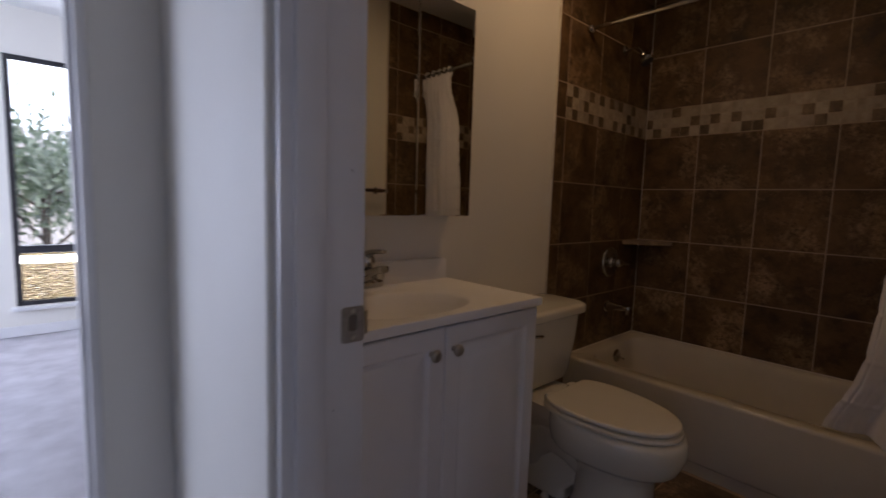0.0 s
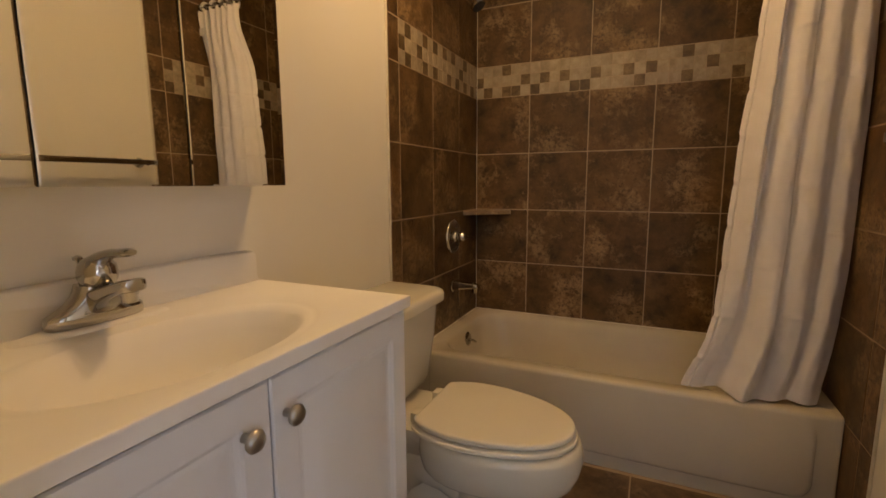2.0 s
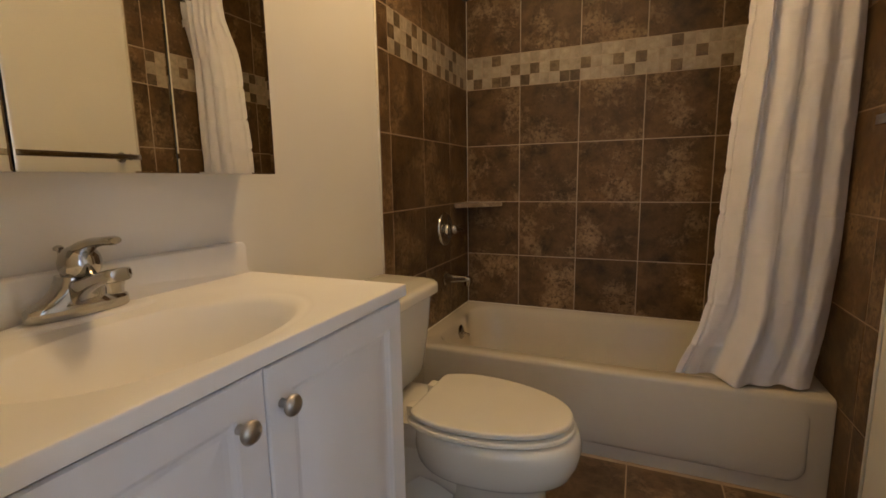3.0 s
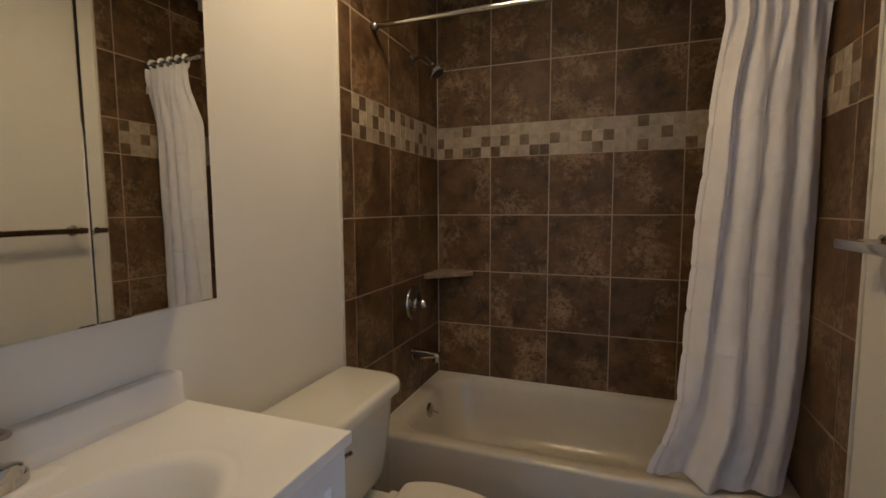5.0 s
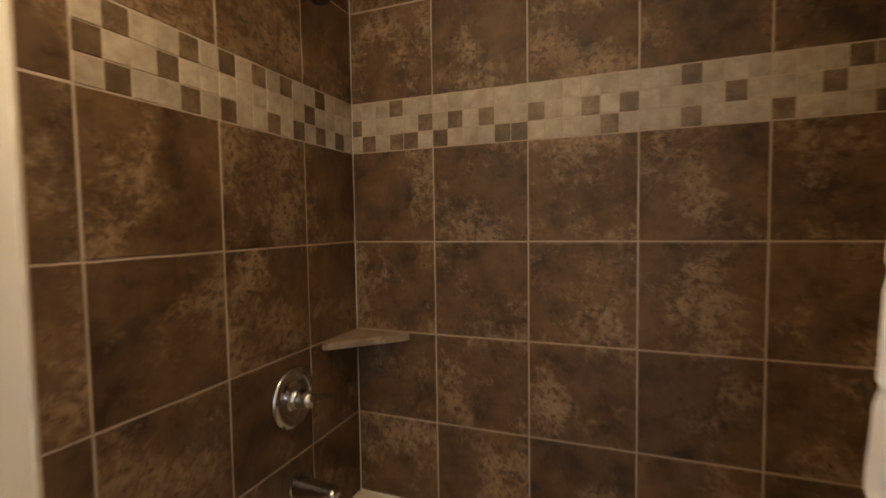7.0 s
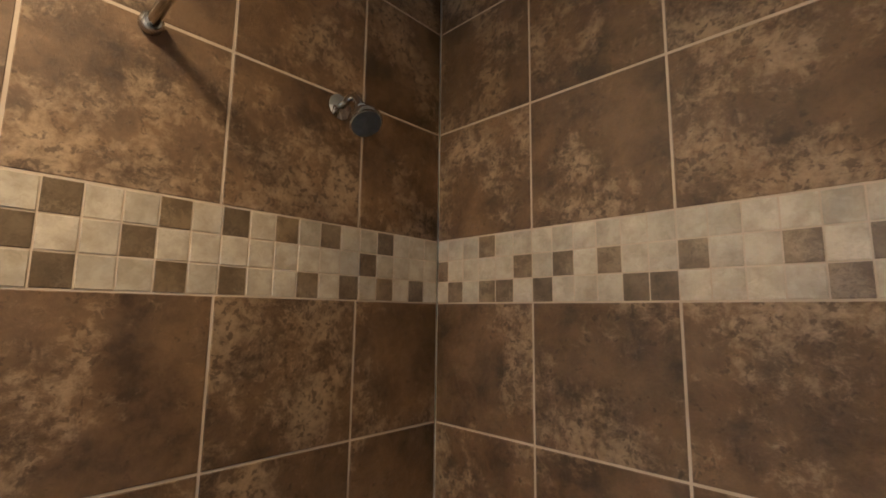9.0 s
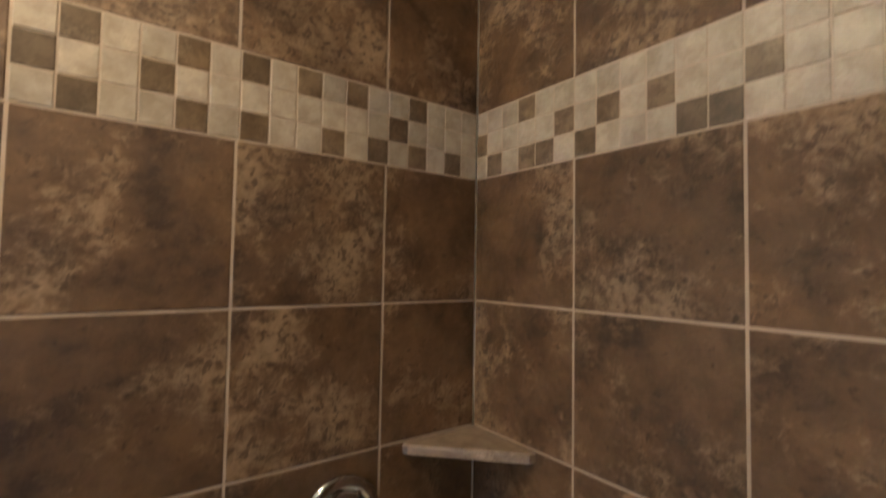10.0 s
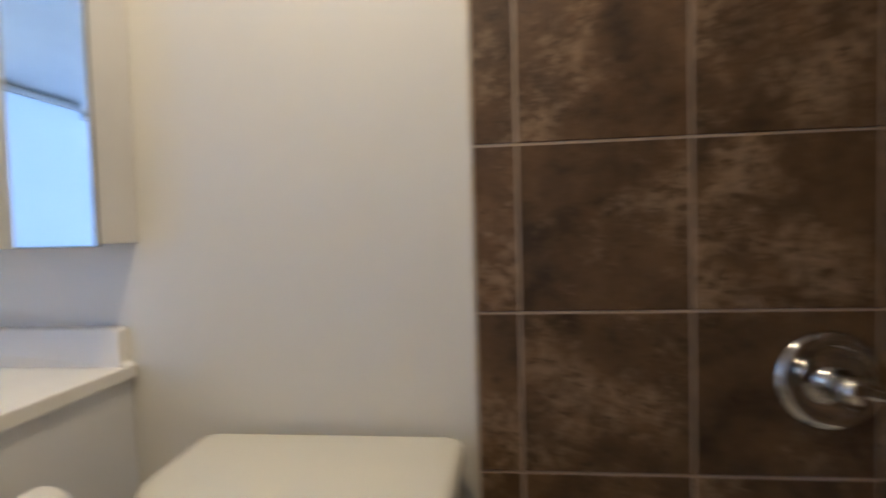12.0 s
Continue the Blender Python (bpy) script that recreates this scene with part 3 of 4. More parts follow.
    part("tank_lid", rings(bmesh.new(), [tank_loop(0.664, 0.251, 0.245, 1.737, 0.075), tank_loop(0.669, 0.257, 0.251, 1.731, 0.08), tank_loop(0.692, 0.257, 0.251, 1.731, 0.08), tank_loop(0.700, 0.254, 0.248, 1.734, 0.08), tank_loop(0.7045, 0.247, 0.241, 1.741, 0.078), tank_loop(0.7065, 0.232, 0.226, 1.757, 0.07)]), CHINA, t, smooth=45)
    part("flush_lever", tube([(1.555, 1.752, 0.625), (1.555, 1.732, 0.625), (1.575, 1.725, 0.624), (1.63, 1.722, 0.618)], [0.012, 0.01, 0.007, 0.008], 10), CHROME, t, "chrome flush lever", 40)
    return t


toilet()

# ---- vanity ----
VX0, VX1, VY, VTOP, SPLIT = 0.588, 1.362, 1.545, 0.838, 0.962


def raised_door(x0, x1, z0, z1, y):
    """Arch-free raised panel door facing -y: a frame, a sunk groove and a raised field."""
    bm = bmesh.new()
    steps = [(0.0, 0.018), (0.0, 0.003), (0.003, 0.0), (0.050, 0.0), (0.053, 0.004), (0.060, 0.0085), (0.068, 0.0095), (0.104, 0.0015), (0.108, 0.001)]
    loops = [[(x0 + i, y + d, z0 + i), (x1 - i, y + d, z0 + i), (x1 - i, y + d, z1 - i), (x0 + i, y + d, z1 - i)] for i, d in steps]
    return rings(bm, loops)


def vanity():
    t = thing("vanity_cabinet", (0.95, 1.78, 0), "white two-door bathroom vanity cabinet with raised panels", "cabinet")
    y = VY + 0.03
    part("side_panel", box((VX0 + 0.004, y, 0.001), (VX0 + 0.02, 2.004, VTOP - 0.026)), CABINET, t)
    part("side_panel", box((VX1 - 0.024, y, 0.001), (VX1 - 0.008, 2.004, VTOP - 0.026), 0.001), CABINET, t)
    part("bottom_panel", box((VX0 + 0.02, y, 0.10), (VX1 - 0.024, 2.0, 0.116)), CABINET, t)
    part("back_panel", box((VX0 + 0.02, 1.996, 0.116), (VX1 - 0.024, 2.004, VTOP - 0.026)), CABINET, t)
    part("toe_kick", box((VX0 + 0.02, y + 0.05, 0.001), (VX1 - 0.024, y + 0.062, 0.0995)), CABINET, t)
    part("top_rail", box((VX0 + 0.02, y + 0.012, VTOP - 0.060), (VX1 - 0.024, y + 0.030, VTOP - 0.026)), CABINET, t)
    for x0, x1, kx in ((VX0 + 0.004, SPLIT - 0.0015, 0.912), (SPLIT + 0.0015, VX1 - 0.008, 0.990)):
        d = part("door", raised_door(x0, x1, 0.105, VTOP - 0.0335, y - 0.0195), CABINET, t, smooth=15)
        part("knob", lathe([(0.007, 0), (0.006, 0.010), (0.008, 0.014), (0.0155, 0.018), (0.0165, 0.022), (0.0135, 0.0265), (0.006, 0.0285)], (kx, y - 0.0195, 0.742), (0, -1, 0), 24), NICKEL, d, "brushed nickel mushroom knob", 50)
    return t


vanity()


def countertop():
    t = thing("bathroom_sink", (0.95, 1.75, 0.835), "white cultured marble vanity top with an integral oval basin", "sink")
    x0, x1, y0, y1 = VX0 - 0.003, VX1, VY, 2.006
    cx, cy = 0.962, 1.735
    n = 48

    def rect_loop(z, inset=0.0):
        out = []
        for k in range(n):
            a = 2 * math.pi * k / n
            c, s = math.cos(a), math.sin(a)
            sx, sy = ((x1 - inset if c > 0 else x0 + inset) - cx), ((y1 if s > 0 else y0 + inset) - cy)
            m = min(sx / c if abs(c) > 1e-6 else 1e9, sy / s if abs(s) > 1e-6 else 1e9)
            out.append((cx + m * c, cy + m * s, z))
        # the corners are met exactly
        for qx, qy in ((x1 - inset, y1), (x0 + inset, y1), (x0 + inset, y0 + inset), (x1 - inset, y0 + inset)):
            i = min(range(n), key=lambda k: (out[k][0] - qx) ** 2 + (out[k][1] - qy) ** 2)
            out[i] = (qx, qy, z)
        return out
    loops = [rect_loop(VTOP - 0.026, 0.002), rect_loop(VTOP - 0.0245), rect_loop(VTOP - 0.022), rect_loop(VTOP - 0.004), rect_loop(VTOP - 0.0028), rect_loop(VTOP - 0.0008, 0.0008), rect_loop(VTOP, 0.0028), rect_loop(VTOP, 0.006), rect_loop(VTOP, 0.012)]
    for rx, ry, dz in ((0.268, 0.168, 0.0), (0.260, 0.162, -0.003), (0.245, 0.153, -0.0042), (0.230, 0.144, -0.0055), (0.216, 0.136, -0.014), (0.20, 0.126, -0.04), (0.165, 0.105, -0.085), (0.11, 0.075, -0.118), (0.05, 0.04, -0.13), (0.022, 0.022, -0.132)):
        loops.append(oval(cx, cy, VTOP + dz, rx, ry, n))
    part("basin_top", rings(bmesh.new(), loops, False, True), COUNTER, t, smooth=35)
    # the end of the splash rounds over at the top and coves out into the deck
    outline = [(x0, VTOP - 0.002), (1.3605, VTOP - 0.002), (1.3605, VTOP + 0.0006)]
    outline += [(1.3605 - 0.013 * math.sin(radians(a)), VTOP + 0.0006 + 0.016 * (1 - math.cos(radians(a)))) for a in (20, 40, 60, 75, 90)]
    outline += [(1.3375 + 0.010 * math.cos(radians(a)), VTOP + 0.067 + 0.010 * math.sin(radians(a))) for a in (0, 22, 45, 68, 90)] + [(x0, VTOP + 0.077)]
    loops = []
    for y, shrink in ((2.0065, 0.0), (1.984, 0.0), (1.9805, 0.0012), (1.979, 0.005)):
        loops.append([(min(px, 1.3605 - shrink * 0.5) if px > x0 else px, y, pz - (shrink if pz > VTOP + 0.06 else 0)) for px, pz in outline])
    bm = rings(bmesh.new(), loops)
    part("backsplash", bm, COUNTER, t, smooth=50)
    part("faucet_deck", rings(bmesh.new(), [oval(0.955, 1.943, VTOP + h, rx, ry, 40, 2.6) for h, rx, ry in ((-0.002, 0.13, 0.035), (0.001, 0.125, 0.035), (0.005, 0.105, 0.034), (0.0075, 0.09, 0.031), (0.008, 0.08, 0.028))]), COUNTER, t, smooth=60)
    part("drain", lathe([(0.022, 0), (0.022, 0.002), (0.016, 0.003), (0.012, 0.001)], (cx, cy, VTOP - 0.1318), (0, 0, 1)), CHROME, t, smooth=40)
    return t


countertop()


def faucet():
    fx, fy, z = 0.955, 1.943, VTOP + 0.0085
    t = thing("faucet", (fx, fy, z), "chrome single-lever centerset bathroom faucet", "faucet")
    loops = []
    for h, rx, ry in ((0, 0.075, 0.026), (0.002, 0.077, 0.0278), (0.015, 0.077, 0.0278), (0.0185, 0.0762, 0.0275), (0.0215, 0.0735, 0.0268), (0.0245, 0.067, 0.0262), (0.030, 0.056, 0.0258), (0.038, 0.044, 0.0256), (0.048, 0.0345, 0.0256), (0.058, 0.0290, 0.0256), (0.066, 0.0268, 0.0255)):
        loops.append(oval(fx, fy, z + h, rx, ry, 48, 2.5))
    part("base", rings(bmesh.new(), loops), CHROME, t, smooth=50)
    loops = []
    for dy, top, low, hw in ((0.006, 0.062, 0.010, 0.0235), (-0.016, 0.0625, 0.012, 0.0240), (-0.030, 0.064, 0.020, 0.0240), (-0.044, 0.0665, 0.032, 0.0236), (-0.060, 0.0705, 0.0425, 0.0228), (-0.080, 0.0760, 0.0515, 0.0218),
                            (-0.100, 0.0812, 0.0580, 0.0212), (-0.110, 0.0832, 0.0605, 0.0205), (-0.1165, 0.0838, 0.0620, 0.0180), (-0.1195, 0.0828, 0.0632, 0.0135)):
        loops.append([(fx + a, fy + dy, z + (top + low) / 2 + b) for a, b, _ in oval(0, 0, 0, hw, (top - low) / 2, 36, 3.4)])
    part("spout", rings(bmesh.new(), loops), CHROME, t, smooth=40)
    part("aerator", lathe([(0.0105, 0), (0.0125, 0.001), (0.0128, 0.012), (0.0145, 0.0145), (0.0145, 0.024)], (fx, fy - 0.098, z + 0.0425), (0, 0, 1), 24), CHROME, t, smooth=40)
    part("cartridge_dome", lathe([(0.022, 0), (0.0265, 0.003), (0.0295, 0.012), (0.0300, 0.022), (0.0275, 0.034), (0.021, 0.043), (0.011, 0.0485), (0.003, 0.050)], (fx, fy - 0.014, z + 0.066), (0, -0.12, 1), 32), CHROME, t, smooth=60)
    part("lever", tube([(fx, fy - 0.012, z + 0.103), (fx, fy - 0.035, z + 0.113), (fx, fy - 0.06, z + 0.121), (fx, fy - 0.09, z + 0.124), (fx, fy - 0.108, z + 0.1255), (fx, fy - 0.116, z + 0.126)], [0.019, 0.018, 0.0135, 0.0115, 0.0125, 0.008], 16, flat=0.6), CHROME, t, smooth=60)
    part("lift_rod", tube([(fx - 0.004, fy + 0.030, z - 0.004), (fx - 0.004, fy + 0.030, z + 0.105)], 0.0025, 8), CHROME, t, smooth=60)
    part("lift_knob", lathe([(0.003, 0), (0.0075, 0.002), (0.0075, 0.007), (0.003, 0.010)], (fx - 0.004, fy + 0.030, z + 0.103), (0, 0, 1), 14), CHROME, t, smooth=50)
    return t


faucet()

def toilet_roll():
    x, z, y0, y1 = 1.421, 0.676, 1.655, 1.755
    t = thing("toilet_paper_holder", (VX1, 1.70, z), "chrome toilet paper holder with a white roll on the vanity side", "paper holder")
    for y in (y0 - 0.016, y1 + 0.016):
        part("arm", tube([(VX1 - 0.0105, y, z - 0.05), (VX1 + 0.012, y, z - 0.05), (VX1 + 0.028, y, z - 0.042), (x - 0.006, y, z - 0.008), (x + 0.004, y, z)], 0.004, 10), CHROME, t, smooth=50)
        part("rosette", lathe([(0.012, 0), (0.012, 0.003), (0.006, 0.006)], (VX1 - 0.0085, y, z - 0.05), (1, 0, 0), 16), CHROME, t, smooth=40)
    part("roller", tube([(x, y0 - 0.018, z), (x, y1 + 0.018, z)], 0.006, 14), CHROME, t, smooth=50)
    prof = [(0.021, 0), (0.053, 0.0005), (0.055, 0.003), (0.055, 0.097), (0.053, 0.0995), (0.021, 0.1)]
    part("paper_roll", lathe(prof, (x, y0, z), (0, 1, 0), 32), PAPER, t, "white paper roll", 40)
    return t


PAPER = plain("white_tissue", (0.74, 0.72, 0.70), (0.80, 0.78, 0.76), 0.95, 30, 300, 0.5, 0.001)
toilet_roll()

# ---- medicine cabinet ----


def medicine_cabinet():
    x0, x1, y, z0, z1 = 0.622, 1.383, 1.903, 1.077, 1.80
    t = thing("medicine_cabinet", (0.97, 1.95, z0), "mirrored medicine cabinet with three frameless doors above the sink", "mirror cabinet")
    part("body", box((x0 + 0.004, y + 0.012, z0 + 0.004), (x1 - 0.004, 2.0075, z1), 0.002), TRIM, t)
    # dark plate added so the gaps between the doors look shaded
    part("seam_shade_plate", box((x0 + 0.006, y + 0.0112, z0 + 0.006), (x1 - 0.006, y + 0.0118, z1 - 0.002)), EDGE, t, "dark plate added behind the doors to shade the seams")
    w = (x1 - x0) / 3
    for k in range(3):
        a, b = x0 + k * w + 0.0016, x0 + (k + 1) * w - 0.0016
        d = part("door", box((a, y + 0.005, z0), (b, y + 0.011, z1)), EDGE, t)
        bm = bmesh.new()
        bev, wide = 0.003, (0.012 if k == 2 else 0.003)
        loops = [[(a + i, y + d2, z0 + i), (b - q, y + d2, z0 + i), (b - q, y + d2, z1 - i), (a + i, y + d2, z1 - i)] for i, q, d2 in ((0.0, 0.0, 0.0045), (0.0, 0.0, 0.0004), (bev, wide, 0.0))]
        part("mirror", rings(bm, loops), MIRROR, d, "bevelled mirror glass", 1)
        if k == 2:
            # this one stands ajar by a hair
            d.matrix_basis = Matrix.Translation((a, y + 0.011, 0)) @ pose(0, 0, 0, 0, 0, -0.45) @ Matrix.Translation((-a, -y - 0.011, 0))
        else:
            # these two doors do not close fully
            d.matrix_basis = Matrix.Translation((b, y + 0.011 - 0.0022 * (1 - k), 0)) @ pose(0, 0, 0, 0, 0, 0.5) @ Matrix.Translation((-b, -y - 0.011, 0))
    return t


medicine_cabinet()

# ---- shower fittings ----


def shower_rod():
    t = thing("curtain_rod", (2.29, 1.25, 2.0), "round satin metal tension shower rod", "curtain rod")
    part("outer_tube", tube([(2.29, 0.502, 2.0), (2.29, 1.32, 2.0)], 0.0125, 18), ALUMINIUM, t, smooth=50)
    part("inner_tube", tube([(2.29, 1.318, 2.0), (2.29, 1.99, 2.0)], 0.0105, 18), CHROME, t, smooth=50)
    for y, d in ((SOUTH + 0.0005, 1), (NORTH - 0.0005, -1)):
        part("end_cap", lathe([(0.017, 0), (0.019, 0.003), (0.019, 0.016), (0.014, 0.022)], (2.29, y, 2.0), (0, d, 0), 20), ALUMINIUM, t, smooth=40)
    return t


shower_rod()


def shower_head():
    t = thing("wall_shower", (2.67, 1.99, 1.99), "chrome shower head on a bent arm", "shower head")
    part("flange", lathe([(0.030, 0), (0.030, 0.003), (0.020, 0.010), (0.011, 0.012)], (2.672, NORTH - 0.0005, 1.985), (0, -1, 0)), CHROME, t, smooth=50)
    part("arm", tube([(2.672, 1.995, 1.985), (2.67, 1.955, 1.992), (2.666, 1.93, 1.985), (2.66, 1.905, 1.962), (2.655, 1.893, 1.946)], 0.0085, 14), CHROME, t, smooth=60)
    part("ball_joint", lathe([(0.008, 0), (0.013, 0.006), (0.014, 0.014), (0.010, 0.022)], (2.656, 1.897, 1.951), (-0.05, -0.5, -0.75), 18), CHROME, t, smooth=60)
    part("head", lathe([(0.012, 0), (0.016, 0.006), (0.030, 0.022), (0.035, 0.030), (0.035, 0.044), (0.031, 0.046)], (2.652, 1.887, 1.935), (-0.05, -0.5, -0.75), 28), CHROME, t, smooth=40)
    part("nozzle_face", lathe([(0.031, 0), (0.031, 0.0016), (0.02, 0.003)], Vector((2.652, 1.887, 1.935)) + 0.0455 * Vector((-0.05, -0.5, -0.75)).normalized(), (-0.05, -0.5, -0.75), 28), RUBBER, t, "dark spray face", 40)
    return t


shower_head()


def tub_valve():
    c = (2.650, NORTH - 0.0005, 0.812)
    t = thing("shower_valve", c, "round chrome shower valve plate with a lever", "shower valve")
    part("plate", lathe([(0.085, 0), (0.087, 0.002), (0.0865, 0.006), (0.083, 0.0105), (0.077, 0.0135), (0.070, 0.0145), (0.065, 0.0140), (0.062, 0.0115), (0.058, 0.0100), (0.045, 0.0105), (0.034, 0.0120), (0.030, 0.014)], c, (0, -1, 0), 56), CHROME, t, smooth=50)
    part("hub", lathe([(0.030, 0), (0.030, 0.004), (0.025, 0.008), (0.023, 0.020), (0.0255, 0.024), (0.0255, 0.038), (0.023, 0.050), (0.017, 0.058), (0.008, 0.062)], (c[0], c[1] - 0.0135, c[2]), (0, -1, 0), 32), CHROME, t, smooth=50)
    part("lever", tube([(c[0] + 0.006, 1.944, c[2]), (c[0] + 0.022, 1.938, c[2] - 0.002), (c[0] + 0.045, 1.932, c[2] - 0.006), (c[0] + 0.072, 1.928, c[2] - 0.010), (c[0] + 0.092, 1.926, c[2] - 0.012)], [0.018, 0.0165, 0.0115, 0.0075, 0.004], 18, flat=0.75), CHROME, t, smooth=60)
    for sz in (-1, 1):
        part("screw", lathe([(0.006, 0), (0.006, 0.002), (0.003, 0.003)], (c[0] + 0.035, 1.9885, c[2] + sz * 0.045), (0, -1, 0), 12), CHROME, t, smooth=40)
    return t


tub_valve()


def tub_spout():
    x, z = 2.65, 0.556
    t = thing("tub_spout", (x, 1.99, z), "short chrome tub filler spout", "tub spout")
    part("flange", lathe([(0.033, 0), (0.033, 0.005), (0.027, 0.009)], (x, NORTH - 0.0005, z), (0, -1, 0)), CHROME, t, smooth=40)
    loops = []
    for y, top, low, hw in ((1.993, 0.027, -0.027, 0.027), (1.975, 0.0265, -0.025, 0.026), (1.95, 0.025, -0.020, 0.0245), (1.92, 0.023, -0.014, 0.0232), (1.89, 0.0205, -0.010, 0.0225), (1.870, 0.0185, -0.0085, 0.0220), (1.862, 0.017, -0.008, 0.0205), (1.857, 0.0135, -0.0065, 0.0165)):
        loops.append([(x + a, y, z + (top + low) / 2 + b) for a, b, _ in oval(0, 0, 0, hw, (top - low) / 2, 32, 2.7)])
    part("body", rings(bmesh.new(), loops), CHROME, t, smooth=60)
    part("outlet", lathe([(0.013, 0), (0.0155, 0.002), (0.0165, 0.02), (0.0165, 0.03)], (x, 1.8775, z - 0.030), (0, 0, 1), 20), CHROME, t, smooth=40)
    return t


tub_spout()


def corner_shelf():
    t = thing("corner_shelf", (2.95, 1.95, 0.92), "triangular brown stone corner shelf in the tub alcove", "shelf")
    a = 0.205
    loops = []
    for grow, z in ((-0.003, 0.909), (0, 0.9115), (0, 0.925), (-0.0015, 0.929), (-0.005, 0.932)):
        e = a + grow
        loops.append([(BACK - 0.0005, NORTH - 0.0005, z), (BACK - e, NORTH - 0.0005, z), (BACK - e - 0.002 + 0.004, NORTH - 0.018, z), (BACK - 0.018, NORTH - e + 0.002, z), (BACK - 0.0005, NORTH - e, z)])
    part("slab", rings(bmesh.new(), loops), SHELF, t)
    return t


SHELF = tile_material("tan_stone_shelf", (0.14, 0.095, 0.062), (0.26, 0.19, 0.13), (0.40, 0.31, 0.22), 9, 0.48)
corner_shelf()

# ---- towel bar and strike plate ----


def towel_bar():
    y, z = 0.557, 1.186
    t = thing("towel_bar", (1.8, PAINT_S, z), "chrome square towel bar on the painted wall", "towel bar")
    part("bar", box((1.27, y - 0.009, z - 0.012), (2.002, y + 0.009, z + 0.012), 0.002), CHROME, t, smooth=30)
    for x in (1.312, 1.960):
        part("post", lathe([(0.024, 0), (0.024, 0.008), (0.014, 0.014), (0.012, y - PAINT_S - 0.012), (0.015, y - PAINT_S - 0.008)], (x, PAINT_S + 0.0005, z), (0, 1, 0), 24), CHROME, t, smooth=40)
    return t


towel_bar()


STRIKE = plain("worn_satin_nickel", (0.24, 0.225, 0.21), (0.36, 0.34, 0.32), 0.3, 60, 500, 0.15, metal=1.0)


def strike_plate():
    t = thing("strike_plate", (0.54, JAMB_L, 0.93), "worn brushed nickel strike plate on the door jamb", "strike plate")
    y = JAMB_L - 0.0015
    x0, x1, z0, z1 = 0.541, 0.584, 0.889, 0.949
    hx0, hx1, hz0, hz1 = 0.554, 0.571, 0.908, 0.935
    outer, hole = rounded_rect(x0, x1, z0, z1, 0, 0.006), rounded_rect(hx0, hx1, hz0, hz1, 0, 0.005)
    bm = rings(bmesh.new(), [[(a, y + d, b) for a, b, _ in loop] for loop, d in ((outer, 0.0014), (outer, 0.0003), (hole, 0.0), (hole, 0.0014))], False, False)
    part("plate", bm, STRIKE, t)
    lip = []
    for k in range(6):
        a = radians(14 * k)
        lip.append((x1 + 0.012 * math.sin(a), y + 0.012 * (1 - math.cos(a))))
    loops = [[(x, yy, z0 + 0.010), (x, yy + 0.0014, z0 + 0.010), (x, yy + 0.0014, z1 - 0.010), (x, yy, z1 - 0.010)] for x, yy in lip]
    part("lip", rings(bmesh.new(), loops), NICKEL, t, smooth=50)
    # flat sheet, the shade inside the hole is put into its colour
    part("latch_hole_shade", box((hx0, y + 0.0011, hz0), (hx1, y + 0.0013, hz1)), DARK, t, "latch hole as a flat sheet, wood with its shade painted in")
    for z in (0.8975, 0.942):
        part("screw", lathe([(0.0042, 0), (0.0038, 0.0012), (0.001, 0.0014)], (0.5625, y, z), (0, -1, 0), 14), NICKEL, t, smooth=40)
    return t


strike_plate()
for x, z, r in ((0.558, 1.171, 0.0018), (0.561, 1.167, 0.001), (0.528, 0.78, 0.0015)):
    part("paint_chip", lathe([(r, 0), (r * 0.7, 0.0004)], (x, JAMB_L - 0.0002, z), (0, -1, 0), 7), CHIP, door, "small grey chip in the paint")

# ---- shower curtain ----


